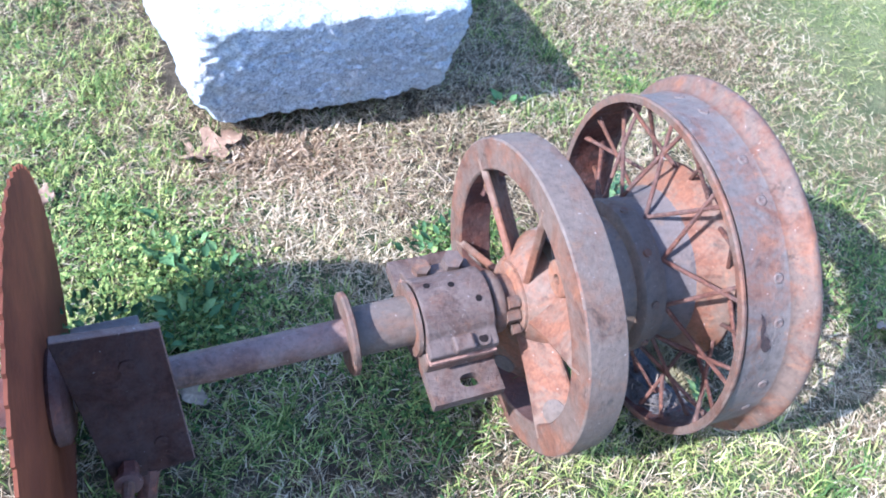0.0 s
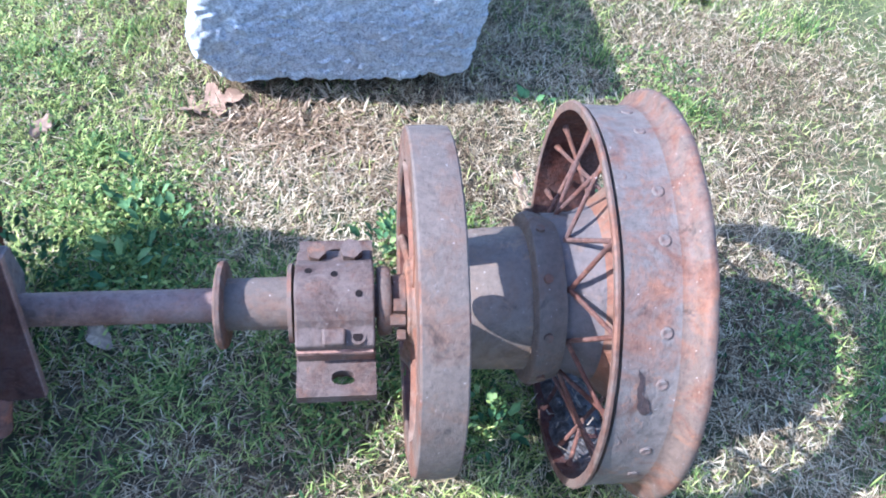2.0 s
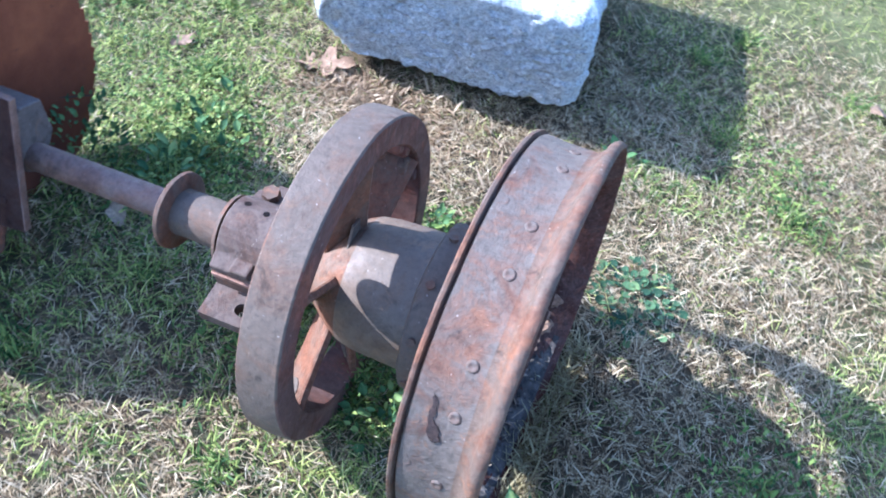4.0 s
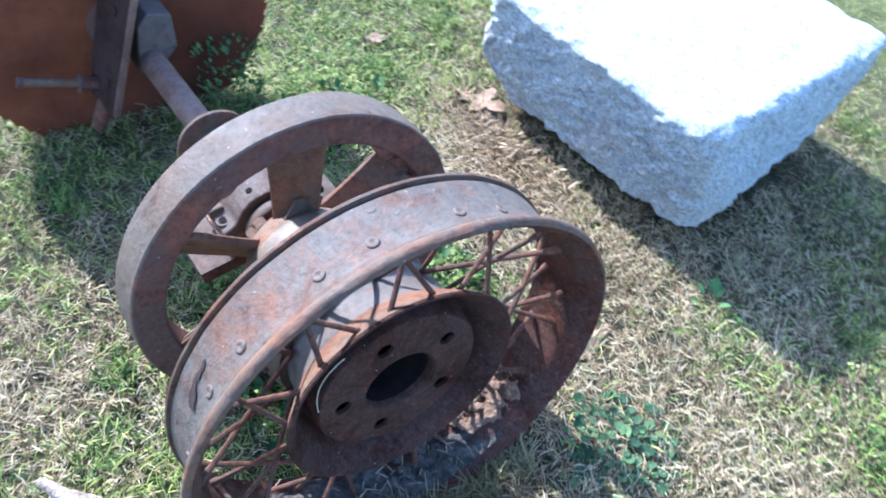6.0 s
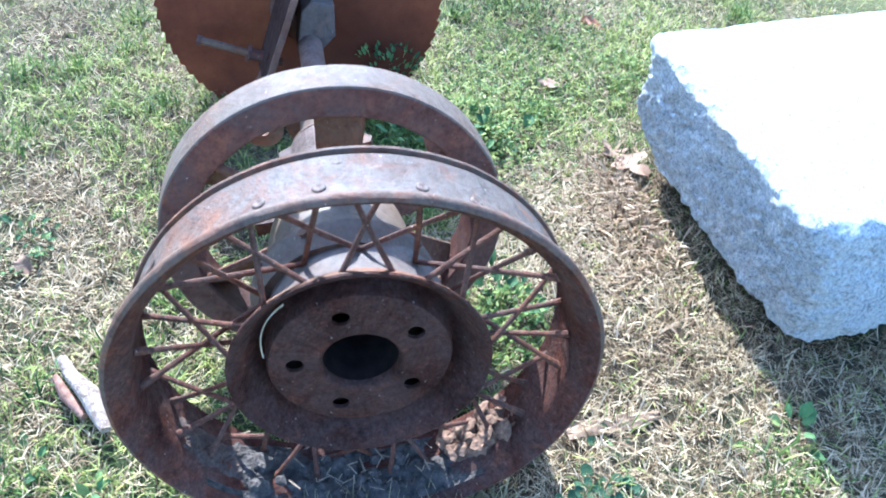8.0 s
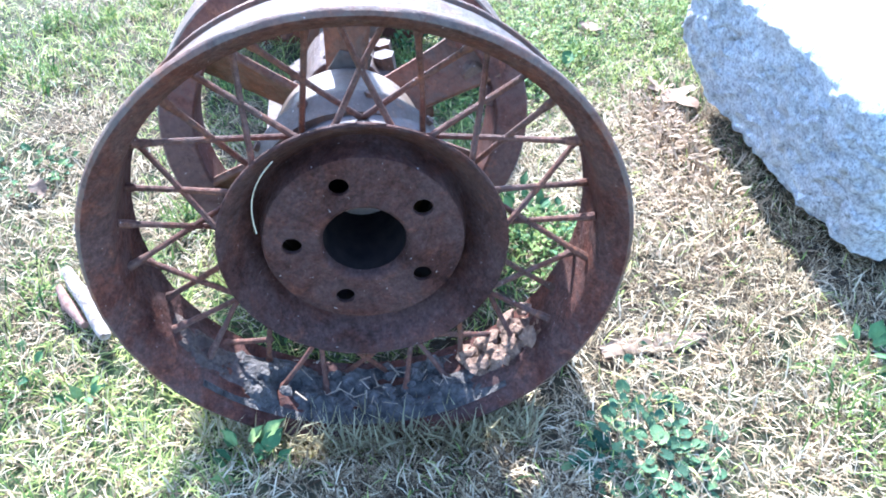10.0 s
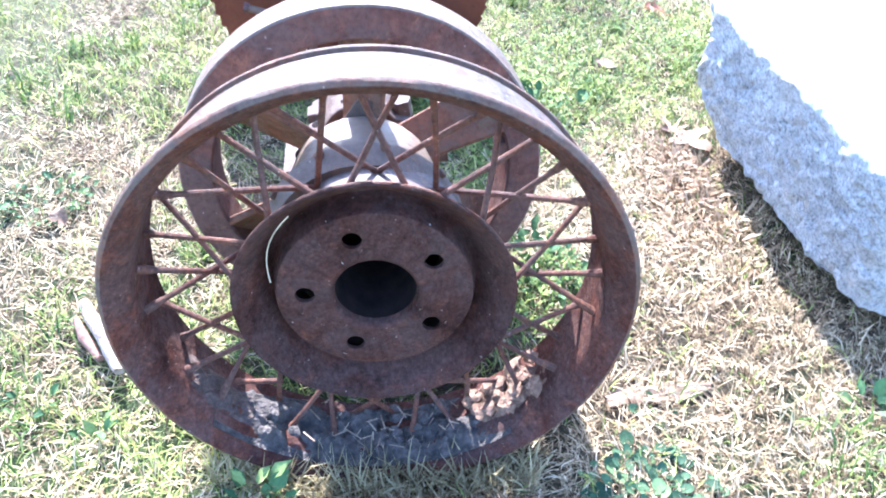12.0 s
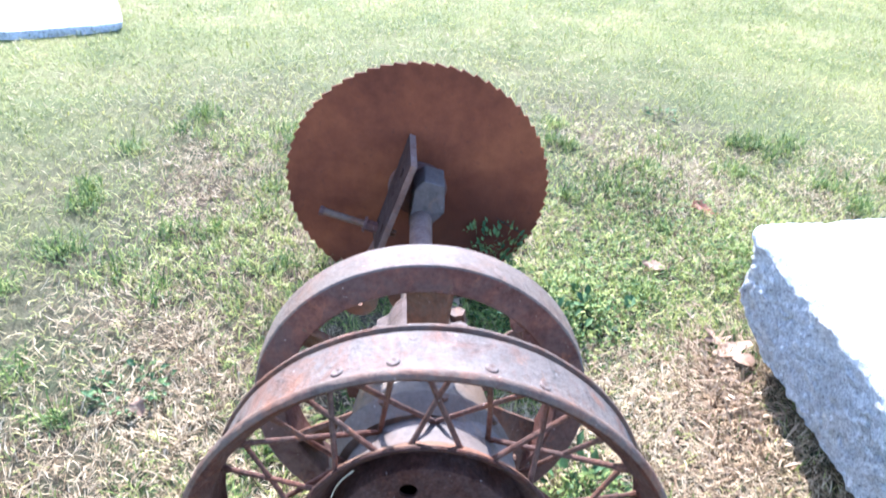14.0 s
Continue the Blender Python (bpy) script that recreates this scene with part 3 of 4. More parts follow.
for a, r, x0, x1, w in ((42, 0.17, -0.226, -0.203, 0.011), (51, 0.17, -0.224, -0.202, 0.012), (78, 0.17, -0.226, -0.203, 0.011), (66, 0.158, -0.23, -0.207, 0.0145)):
    ca, sa = math.cos(radians(a)), math.sin(radians(a))
    part("rim_boss", roughen(tube([(x0, r * sa, r * ca), (x1 - 0.004, r * sa, r * ca), (x1, r * sa, r * ca)], [w, w, 0.75 * w], 14), 0.001, 60, a), RUST_DARK if r > 0.165 else RUST_RED, pulley, "", 45)

# brake drum
drum_bm = lathe([(-0.2445, 0.03), (-0.2445, 0.052), (-0.236, 0.0585), (-0.224, 0.068), (-0.212, 0.076), (-0.2, 0.082), (-0.18, 0.0855), (-0.14, 0.0875), (-0.1, 0.0885), (-0.1, 0.03)], 88, True, 0.0005)
for f in drum_bm.faces:
    f.material_index = 1 if f.calc_center_median().x < -0.2 else 0
drum = part("drum", drum_bm, (DRUM, RUST_RED), mandrel, "scorched sheet-iron drum", 40)
part("drum_flange", lathe([(-0.11, 0.08), (-0.11, 0.1005), (-0.107, 0.1055), (-0.1, 0.107), (-0.091, 0.105), (-0.08, 0.1012), (-0.074, 0.0998), (-0.074, 0.08)], 88, True, 0.0008), RUST_GREY, drum, "raised drum band", 40)
for k in range(10):
    a = math.tau * (k + 0.3) / 10
    part("flange_bolt", tube([(-0.0965, 0.102 * math.sin(a), 0.102 * math.cos(a)), (-0.0965, 0.11 * math.sin(a), 0.11 * math.cos(a))], 0.0055, 8), RUST, drum)
part("bent_shard", roughen(prism([(-0.03, 0.06), (0.02, 0.058), (0.03, 0.09), (-0.005, 0.098)], -0.212, -0.209, 0.0006), 0.002, 30), RUST_GREY, drum, "bent sheet-metal shard")

# ---- wire wheel ----
WHEEL = INV @ basis((0.0132, 0.0412, 0.2009), (1, 0.036, 0.044))
RIM_PROFILE = [(-0.0535, 0.2255), (-0.0545, 0.235), (-0.0525, 0.2368), (-0.0495, 0.2365), (-0.0485, 0.2345), (-0.048, 0.2286), (-0.0452, 0.2286), (-0.0446, 0.2335), (-0.02, 0.2315), (0.0, 0.2312), (0.014, 0.2316), (0.0205, 0.2332), (0.0252, 0.2375), (0.0282, 0.243), (0.0305, 0.2482), (0.0345, 0.2512), (0.039, 0.2516), (0.0428, 0.2497), (0.0443, 0.2462), (0.042, 0.2428), (0.0365, 0.2395), (0.03, 0.2345), (0.022, 0.2285), (0.01, 0.2265), (-0.02, 0.2268), (-0.042, 0.2275), (-0.048, 0.226)]
rim_bm = lathe(RIM_PROFILE, 160, True, 0.0009)
# inward faces get the redder rust with shade in its colour
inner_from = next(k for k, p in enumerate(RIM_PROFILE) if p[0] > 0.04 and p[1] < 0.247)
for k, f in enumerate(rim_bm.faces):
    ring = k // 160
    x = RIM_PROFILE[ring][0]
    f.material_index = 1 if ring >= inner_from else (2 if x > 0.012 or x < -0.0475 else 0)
wheel = part("wheel_rim", rim_bm, (RUST_RIM, RUST_INNER_SHADED, RUST), mandrel, "rusty steel wheel rim without a tyre", 40, WHEEL)

SHELL_PROFILE = [(-0.085, 0.0992), (-0.068, 0.0993), (-0.045, 0.1015), (-0.026, 0.1095), (-0.01, 0.1235), (0.0035, 0.1345), (0.0105, 0.1382)]


def face_with_holes(profile, segs, hole_r, hole_d, angles):
    """The dished front, a lathed skin with round holes through its flat part."""
    bm = bmesh.new()
    holes = [(hole_d * math.sin(a), hole_d * math.cos(a)) for a in angles]
    rings = [[bm.verts.new((x, r * math.sin(math.tau * k / segs), r * math.cos(math.tau * k / segs))) for k in range(segs)] for x, r in profile]
    for a, b in zip(rings, rings[1:]):
        for k in range(segs):
            q = (a[k], a[(k + 1) % segs], b[(k + 1) % segs], b[k])
            c = sum((v.co for v in q), Vector()) / 4
            if all(math.hypot(c.y - y, c.z - z) > hole_r for y, z in holes):
                bm.faces.new(q)
    for v in [v for v in bm.verts if not v.link_faces]:
        bm.verts.remove(v)
    rim = set()
    for v in bm.verts:
        for y, z in holes:
            d = math.hypot(v.co.y - y, v.co.z - z)
            if v.is_boundary and d < hole_r * 1.7:
                v.co.y, v.co.z = y + (v.co.y - y) / d * hole_r, z + (v.co.z - z) / d * hole_r
                rim.add(v)
    edges = [e for e in bm.edges if e.is_boundary and all(v in rim for v in e.verts)]
    for e in bmesh.ops.extrude_edge_only(bm, edges=edges)["geom"]:
        if isinstance(e, bmesh.types.BMVert):
            e.co.x -= 0.005
    for v in bm.verts:
        v.co += noise.noise_vector(v.co * 16) * 0.0005
    return bm


FACE = [(-0.008, 0.0405), (-0.001, 0.0412), (0.0026, 0.044), (0.0032, 0.0465), (0.0018, 0.052)]
FACE += [(0.0016, 0.0535 + 0.0018 * k) for k in range(20)] + [(0.0015, 0.09), (0.0004, 0.0965), (-0.004, 0.0985), (-0.024, 0.1), (-0.0295, 0.103), (-0.0255, 0.107), (-0.0165, 0.1125), (-0.005, 0.1205), (0.0085, 0.1285), (0.0135, 0.134), (0.0152, 0.1368), (0.0142, 0.1385), (0.0115, 0.1388)]
hub = part("hub_shell", lathe(SHELL_PROFILE[:4], 120, False, 0.0006, 0, False), SHELL, wheel, "flared grey hub shell", 50)
part("spoke_flange", lathe(SHELL_PROFILE[3:], 120, False, 0.0006, 0, False), RUST_RED, hub, "orange-rusted spoke flange", 50)
# the dish's shadow is mixed into this face's rust colour
part("hub_face", face_with_holes(FACE, 220, 0.0096, 0.0695, [radians(-18.5 + 72 * k) for k in range(5)]), RUST_FACE_SHADED, hub, "rusty dished wheel face darkened for shade, with five bolt holes", 50)
# bore walls coloured black for the shade deep in the hub
part("hub_bore", lathe([(-0.19, 0.001), (-0.19, 0.0395), (-0.0075, 0.0406), (-0.0075, 0.0418), (-0.192, 0.0418), (-0.192, 0.001)], 48, True), HOLLOW_SHADE, hub, "inside of the hub, painted black for its shade")


def wire(name, rim_a, rim_x, hub_a, hub_x, hub_r, seed, whole=1.0):
    ra, ha = radians(rim_a), radians(hub_a)
    p0 = Vector((rim_x, 0.2272 * math.sin(ra), 0.2272 * math.cos(ra)))
    p1 = Vector((hub_x, hub_r * math.sin(ha), hub_r * math.cos(ha)))
    p1 = p0.lerp(p1, whole)
    bend = noise.noise_vector(Vector((seed * 1.7, 2.0, 5.0))) * 0.0022
    pts = [p0, p0.lerp(p1, 0.07), p0.lerp(p1, 0.12), p0.lerp(p1, 0.5) + bend, p0.lerp(p1, 0.97), p1]
    return part(name, tube(pts, [0.0044, 0.0042, 0.003, 0.0029, 0.003, 0.0037], 8), RUST_WIRE, wheel, "", 40)


# ten crossed pairs from the rim to the dished front, ten from the rim to the back of the shell
for k in range(10):
    c = 0.9 + 36 * k
    for s in (-1, 1):
        wire("wire_spoke", c + 7 * s, -0.036, c - 10.5 * s, 0.0045, 0.1335, 3 * k + s, 0.55 if (k, s) == (6, 1) else 1.0)
        cb = c + 18
        wire("wire_spoke", cb + 6.7 * s, -0.002, cb - 26 * s, -0.074, 0.0865, 60 + 3 * k + s, 0.4 if (k, s) in ((5, 1), (4, -1)) else 1.0)


def rivet_mesh():
    """A spoke nipple: a low worn dome with a dent in it."""
    bm = lathe([(-0.002, 0.0068), (0.0001, 0.0066), (0.001, 0.0055), (0.0012, 0.0042), (0.0008, 0.0028), (0.0005, 0.0015)], 14, False)
    for v in bm.verts:
        v.co = Vector((v.co.z, v.co.y, v.co.x))
    return bm


rv = None
for k in range(10):
    for s in (-1, 1):
        for c, x in ((0.9 + 36 * k + 7 * s, -0.037), (18.9 + 36 * k + 6.7 * s, -0.001)):
            a = radians(c)
            m = Matrix.Translation((x, 0.2316 * math.sin(a), 0.2316 * math.cos(a))) @ Matrix.Rotation(-a, 4, "X")
            if rv is None:
                rv = part("spoke_nipple", rivet_mesh(), RUST_RIM, wheel, "", 60, m)
            else:
                o = new("spoke_nipple", rv.data)
                o.parent, o.matrix_basis = wheel, m

verts, faces = [], []
for i in range(19):
    for sgn in (-1, 1):
        f = i / 18
        a = radians(-55.5 - 13 * f)
        hw = (0.0022 + 0.0052 * f**2) * min(1, 8 * f + 0.1, 9 * (1 - f) + 0.1) * (1 + 0.8 * noise.noise(Vector((f * 11, sgn * 2.0, 0.4))))
        x = -0.027 + 0.011 * f + 0.002 * math.sin(f * 9) + sgn * hw
        r = 0.2324 + 0.0004
        verts.append((x, r * math.sin(a), r * math.cos(a)))
for i in range(18):
    faces.append((2 * i, 2 * i + 1, 2 * i + 3, 2 * i + 2))
scar = new("rust_scar", mesh_of("rust_scar", verts, faces, SCORCH))
scar.parent = wheel
tagged(scar, "black scorched scar on the rim")

# ---- granite blocks ----
def granite_block(name, label, corners, seed, cuts=120, rough=0.0115, at=(0, 0, 0), bulge=Vector((0, 0, 0))):
    """A rough-split block from eight corners: bottom then top, each front-left, front-right, back-right, back-left."""
    c = [Vector(p) - Vector(at) for p in corners]
    n = cuts
    verts, index, faces = [], {}, []

    def place(u, v, w):
        key = (round(u * n), round(v * n), round(w * n))
        if key in index:
            return index[key]
        q = Vector((u, v, w)) * 2 - Vector((1, 1, 1))
        # rounded edges
        k = (0.91, 0.9, 0.84 if q.z > 0 else 0.94)
        e = Vector([max(abs(t) - h, 0) / (1 - h) * math.copysign(1, t) for t, h in zip(q, k)])
        if e.length > 1:
            e.normalize()
        q = Vector([max(-h, min(h, t)) + (1 - h) * a for t, h, a in zip(q, k, e)])
        u2, v2, w2 = (q + Vector((1, 1, 1))) / 2
        lo = c[0].lerp(c[1], u2).lerp(c[3].lerp(c[2], u2), v2)
        hi = c[4].lerp(c[5], u2).lerp(c[7].lerp(c[6], u2), v2)
        p = lo.lerp(hi, w2)
        worn = max(0.0, (u2 - 0.8) / 0.2) ** 2 * max(0.0, (0.4 - v2) / 0.4) ** 2 * (1.15 - w2)
        p = p.lerp(sum(c, Vector()) / 8, 0.04 * worn)
        # the corner swells below the middle of its height
        swell = math.exp(-(((w2 - 0.42) / 0.22) ** 2)) * max(0.0, 1 - u2 / 0.3) * max(0.0, 1 - v2 / 0.5)
        p += bulge * swell
        flat = 0.3 + 0.7 * min(1.0, (1 - w2) / 0.25)
        s = Vector((seed, seed * 2, 0))
        # chips knocked off along the edges
        near = sorted((min(u2, 1 - u2), min(v2, 1 - v2), min(w2, 1 - w2)))
        edge = max(0.0, 1 - near[1] / 0.09)
        chip = max(0.0, noise.noise(p * 17 + s) + 0.4 * noise.noise(p * 41 + s) + 0.05)
        p = p.lerp(sum(c, Vector()) / 8, 0.045 * edge * chip)
        p += rough * flat * (noise.noise_vector(p * 4 + s) * 0.5 + noise.noise_vector(p * 13 + s) * 0.42 + noise.noise_vector(p * 34 + s) * 0.45 + noise.noise_vector(p * 80 + s) * 0.5)
        index[key] = len(verts)
        verts.append(p)
        return index[key]

    for i in range(n):
        for j in range(n):
            for d in range(2):
                a, b, a1, b1 = i / n, j / n, (i + 1) / n, (j + 1) / n
                for quad in ([(d, a, b), (d, a1, b), (d, a1, b1), (d, a, b1)], [(a, d, b), (a1, d, b), (a1, d, b1), (a, d, b1)], [(a, b, d), (a1, b, d), (a1, b1, d), (a, b1, d)]):
                    faces.append([place(float(x), float(y), float(z)) for x, y, z in quad])
    me = mesh_of(name, verts, faces, GRANITE, True)
    bm = bmesh.new()
    bm.from_mesh(me)
    bmesh.ops.recalc_face_normals(bm, faces=bm.faces)
    bm.to_mesh(me)
    bm.free()
    ob = new(name, me)
    ob.location = at
    return tagged(ob, label, "stone block", group="granite blocks")


granite_block("granite_block", "rough-split pale grey granite block on the grass", [(-0.562, 0.592, 0.024), (-0.1, 0.658, 0.045), (-0.235, 1.13, 0.05), (-0.68, 1.05, -0.03), (-0.59, 0.52, 0.28), (-0.1, 0.598, 0.272), (-0.195, 1.15, 0.265), (-0.725, 1.06, 0.28)], 1.0, at=(-0.38, 0.85, 0), bulge=Vector((-0.04, -0.022, 0)))
granite_block("granite_block", "low pale granite slab farther off on the lawn", [(-1.95, -1.53, -0.02), (-2.16, -1.18, -0.02), (-2.95, -1.58, -0.02), (-2.7, -2.05, -0.02), (-1.95, -1.53, 0.032), (-2.16, -1.18, 0.032), (-2.95, -1.58, 0.032), (-2.7, -2.05, 0.032)], 4.0, 30, 0.007, at=(-2.4, -1.5, 0))

# ---- grass ----
rng = np.random.default_rng(7)


def lumps(x, y, scale, seed):
    """Smooth random field of about 0 to 1 over the plan."""
    r = np.random.default_rng(seed)
    out = np.zeros_like(x)
    for k in range(10):
        a, p, f = r.uniform(0, math.tau), r.uniform(0, math.tau), scale * r.uniform(0.6, 1.9)
        out += np.sin((np.cos(a) * x + np.sin(a) * y) * f + p)
    return 0.5 + out / 8


def greenness(x, y):
    g = 0.5 + 0.75 * (lumps(x, y, 7, 3) - 0.5) + 0.5 * (lumps(x, y, 23, 5) - 0.5)
    for cx, cy, r, s in ((-0.8, -0.55, 0.5, 0.3), (-1.4, -0.3, 0.35, 0.25), (0.4, 0.14, 0.2, 0.12), (0.15, 0.8, 0.25, -0.1), (0.12, -0.4, 0.3, -0.05), (-0.74, 0.33, 0.24, 0.6), (-0.6, 0.12, 0.22, 0.45), (-1.0, 0.8, 0.3, 0.45), (-0.35, -0.05, 0.2, 0.35), (0.3, 0.75, 0.25, 0.05), (-0.2, 0.28, 0.12, 0.4), (-0.42, 0.44, 0.25, -0.9), (-0.15, 0.45, 0.25, -0.65), (0.1, 0.5, 0.3, -0.25), (0.25, 0.25, 0.25, -0.15), (0.3, -0.15, 0.2, 0.05)):
        g += s * np.exp(-((x - cx) ** 2 + (y - cy) ** 2) / r**2)
    g += 0.35 * np.clip((-x - 0.5) / 1.2, 0, 1)
    return g


def heights(x, y):
    return np.array([ground_height(a, b) for a, b in zip(x, y)])


def blades(name, label, mat, x, y, length, width, lift, curl, rise=0.0):
    """Grass as one mesh: each blade a tapering strip of three faces, bent along its length."""
    n = len(x)
    head = rng.uniform(0, math.tau, n)
    z0 = heights(x, y) - 0.003 + rng.uniform(0, 0.012, n) + rise
    d = np.stack([np.cos(head), np.sin(head)], 1)
    side = np.stack([-np.sin(head), np.cos(head)], 1)
    bend = rng.normal(0, 0.16, n)
    V = np.zeros((n, 5, 3))
    pos = np.stack([x, y], 1)
    zz, ang = z0.copy(), lift.copy()
    for k, (f, w) in enumerate(((0.0, 0.8), (0.5, 1.0), (1.0, 0.0))):
        off = side * (width * w * 0.5)[:, None]
        if k < 2:
            V[:, 2 * k, :2], V[:, 2 * k + 1, :2] = pos - off, pos + off
            V[:, 2 * k, 2] = zz - 0.3 * width * w * rng.uniform(-1, 1, n)
            V[:, 2 * k + 1, 2] = zz + 0.3 * width * w * rng.uniform(-1, 1, n)
        else:
            V[:, 4, :2], V[:, 4, 2] = pos, zz
        step = length * 0.5
        dd = d * np.cos(bend * k)[:, None] + side * np.sin(bend * k)[:, None]
        pos = pos + dd * (step * np.cos(ang))[:, None]
        zz = np.maximum(zz + step * np.sin(ang), z0 - 0.002)
        ang = ang - curl
    me = bpy.data.meshes.new(name)
    me.vertices.add(5 * n)
    me.vertices.foreach_set("co", V.reshape(-1))
    base = (np.arange(n) * 5)[:, None]
    loops = np.concatenate([base + [0, 1, 3], base + [0, 3, 2], base + [2, 3, 4]], 1).reshape(-1)
    me.loops.add(len(loops))
    me.loops.foreach_set("vertex_index", loops.astype(np.int32))
    me.polygons.add(3 * n)
    me.polygons.foreach_set("loop_start", np.arange(0, 9 * n, 3, dtype=np.int32))
    me.update(calc_edges=True)
    me.materials.append(mat)
    return tagged(new(name, me), label, "grass", kind="stuff")


def inside_rock(x, y):
    return (x > -0.66) & (x < -0.16) & (y > 0.72) & (y < 1.0)


def scatter(n, x0, x1, y0, y1, keep):
    x, y = rng.uniform(x0, x1, n), rng.uniform(y0, y1, n)
    k = (rng.uniform(0, 1, n) < keep(x, y)) & ~inside_rock(x, y)
    return x[k], y[k]


def clip01(v):
    return np.clip(v, 0, 1)


def tufted(x, y, seed):
    """Thin and thick places a few centimetres across."""
    return np.clip(0.58 + 1.9 * (lumps(x, y, 110, seed) - 0.5), 0.1, 1)


NEAR, MID = (-1.75, 1.0, -0.95, 1.5), (-5.6, 2.6, -3.6, 3.8)


def within(x, y):
    """1 in the near ground, falling to 0 at its border."""
    d = np.minimum(np.minimum(x - NEAR[0], NEAR[1] - x), np.minimum(y - NEAR[2], NEAR[3] - y))
    return np.clip((d - 0.25 * lumps(x, y, 6, 11)) / 0.5, 0, 1)


def beyond(x, y):
    """0 in the near ground, 1 round it, thinning out towards the border of the blades."""
    d = np.minimum(np.minimum(x - MID[0], MID[1] - x), np.minimum(y - MID[2], MID[3] - y))
    return (1 - within(x, y)) * np.clip(d / 1.3, 0, 1) ** 0.7


x, y = scatter(900000, *NEAR, lambda x, y: within(x, y) * np.clip(1.1 - 0.75 * greenness(x, y), 0.25, 0.85) * tufted(x, y, 21))
blades("dry_grass", "matted dry straw-coloured grass", STRAW, x, y, rng.uniform(0.01, 0.036, len(x)), rng.uniform(0.0006, 0.0018, len(x)), rng.uniform(-0.05, 0.85, len(x)), rng.uniform(-0.1, 0.6, len(x)))
x, y = scatter(340000, *NEAR, lambda x, y: within(x, y) * np.clip(1.3 * greenness(x, y) - 0.38, 0.1, 1) * tufted(x, y, 27))
blades("green_grass", "fresh green grass blades", GREEN, x, y, rng.uniform(0.01, 0.036, len(x)), rng.uniform(0.0009, 0.0022, len(x)), rng.uniform(0.15, 1.2, len(x)), rng.uniform(0.0, 0.8, len(x)))
x, y = rng.uniform(0.055, 0.1, 900), rng.uniform(-0.14, 0.22, 900)
blades("grass_tuft", "grass growing up against the wheel rim", STRAW_FAR, x, y, rng.uniform(0.03, 0.06, len(x)), rng.uniform(0.0012, 0.0026, len(x)), rng.uniform(0.5, 1.35, len(x)), rng.uniform(0.0, 0.6, len(x)))
x, y = scatter(230000, *MID, lambda x, y: beyond(x, y) * clip01(0.8 - 0.65 * greenness(x, y)))
blades("far_dry_grass", "dry straw-coloured grass farther off", STRAW_FAR, x, y, rng.uniform(0.014, 0.036, len(x)), rng.uniform(0.0015, 0.0032, len(x)), rng.uniform(-0.05, 0.7, len(x)), rng.uniform(0.0, 0.7, len(x)))
x, y = scatter(270000, *MID, lambda x, y: beyond(x, y) * clip01(1.2 * greenness(x, y) + 0.1))
blades("far_green_grass", "yellow-green lawn grass farther off", LAWN, x, y, rng.uniform(0.014, 0.035, len(x)), rng.uniform(0.0016, 0.0034, len(x)), rng.uniform(0.15, 1.1, len(x)), rng.uniform(0.0, 0.8, len(x)))
x, y = rng.normal(-0.42, 0.15, 1100), rng.normal(0.49, 0.07, 1100)
blades("leaf_litter", "brown leaf litter at the foot of the granite", LITTER, x, y, rng.uniform(0.015, 0.05, len(x)), rng.uniform(0.0015, 0.004, len(x)), rng.uniform(0.0, 0.6, len(x)), rng.uniform(0.0, 0.7, len(x)))

x, y = rng.normal(-0.47, 0.07, 900), rng.normal(0.53, 0.022, 900)
blades("leaf_litter", "brown leaf litter at the foot of the granite", LITTER, x, y, rng.uniform(0.012, 0.045, len(x)), rng.uniform(0.0015, 0.005, len(x)), rng.uniform(0.1, 0.9, len(x)), rng.uniform(0.0, 0.7, len(x)))
cx, cy = rng.uniform(-1.6, 0.7, 230), rng.uniform(-0.85, 1.3, 230)
keep = (rng.uniform(0, 1, 230) < greenness(cx, cy) + 0.1) & ~inside_rock(cx, cy) & ~((np.abs(cy - 0.04) < 0.26) & (np.abs(cx) < 0.1))
cx, cy = np.repeat(cx[keep], 110), np.repeat(cy[keep], 110)
spread = np.repeat(rng.uniform(0.012, 0.035, len(cx) // 110), 110)
x, y = cx + rng.normal(0, 1, len(cx)) * spread, cy + rng.normal(0, 1, len(cx)) * spread
blades("green_tufts", "darker green tufts of grass in the lawn", CLOVER, x, y, rng.uniform(0.015, 0.045, len(x)), rng.uniform(0.0013, 0.0034, len(x)), rng.uniform(0.3, 1.35, len(x)), rng.uniform(0.0, 0.8, len(x)))


def leaflets(name, label, n, fields):
    """Low small-leaved weeds: short broad leaflets at many heights, mounded over each field."""
    pick = rng.integers(len(fields), size=n)
    cx, cy, r = (np.array([f[k] for f in fields])[pick] for k in range(3))
    x, y = cx + rng.normal(0, 0.5, n) * r, cy + rng.normal(0, 0.5, n) * r
    mound = np.clip(1 - ((x - cx) ** 2 + (y - cy) ** 2) / r**2, 0, 1)
    rise = rng.uniform(0.002, 0.012, n) + rng.uniform(0, 1, n) * 0.045 * mound * tufted(x, y, 33)
    return blades(name, label, CLOVER, x, y, rng.uniform(0.005, 0.015, n), rng.uniform(0.0025, 0.0055, n), rng.uniform(-0.3, 1.1, n), rng.uniform(-0.2, 1.0, n), rise)


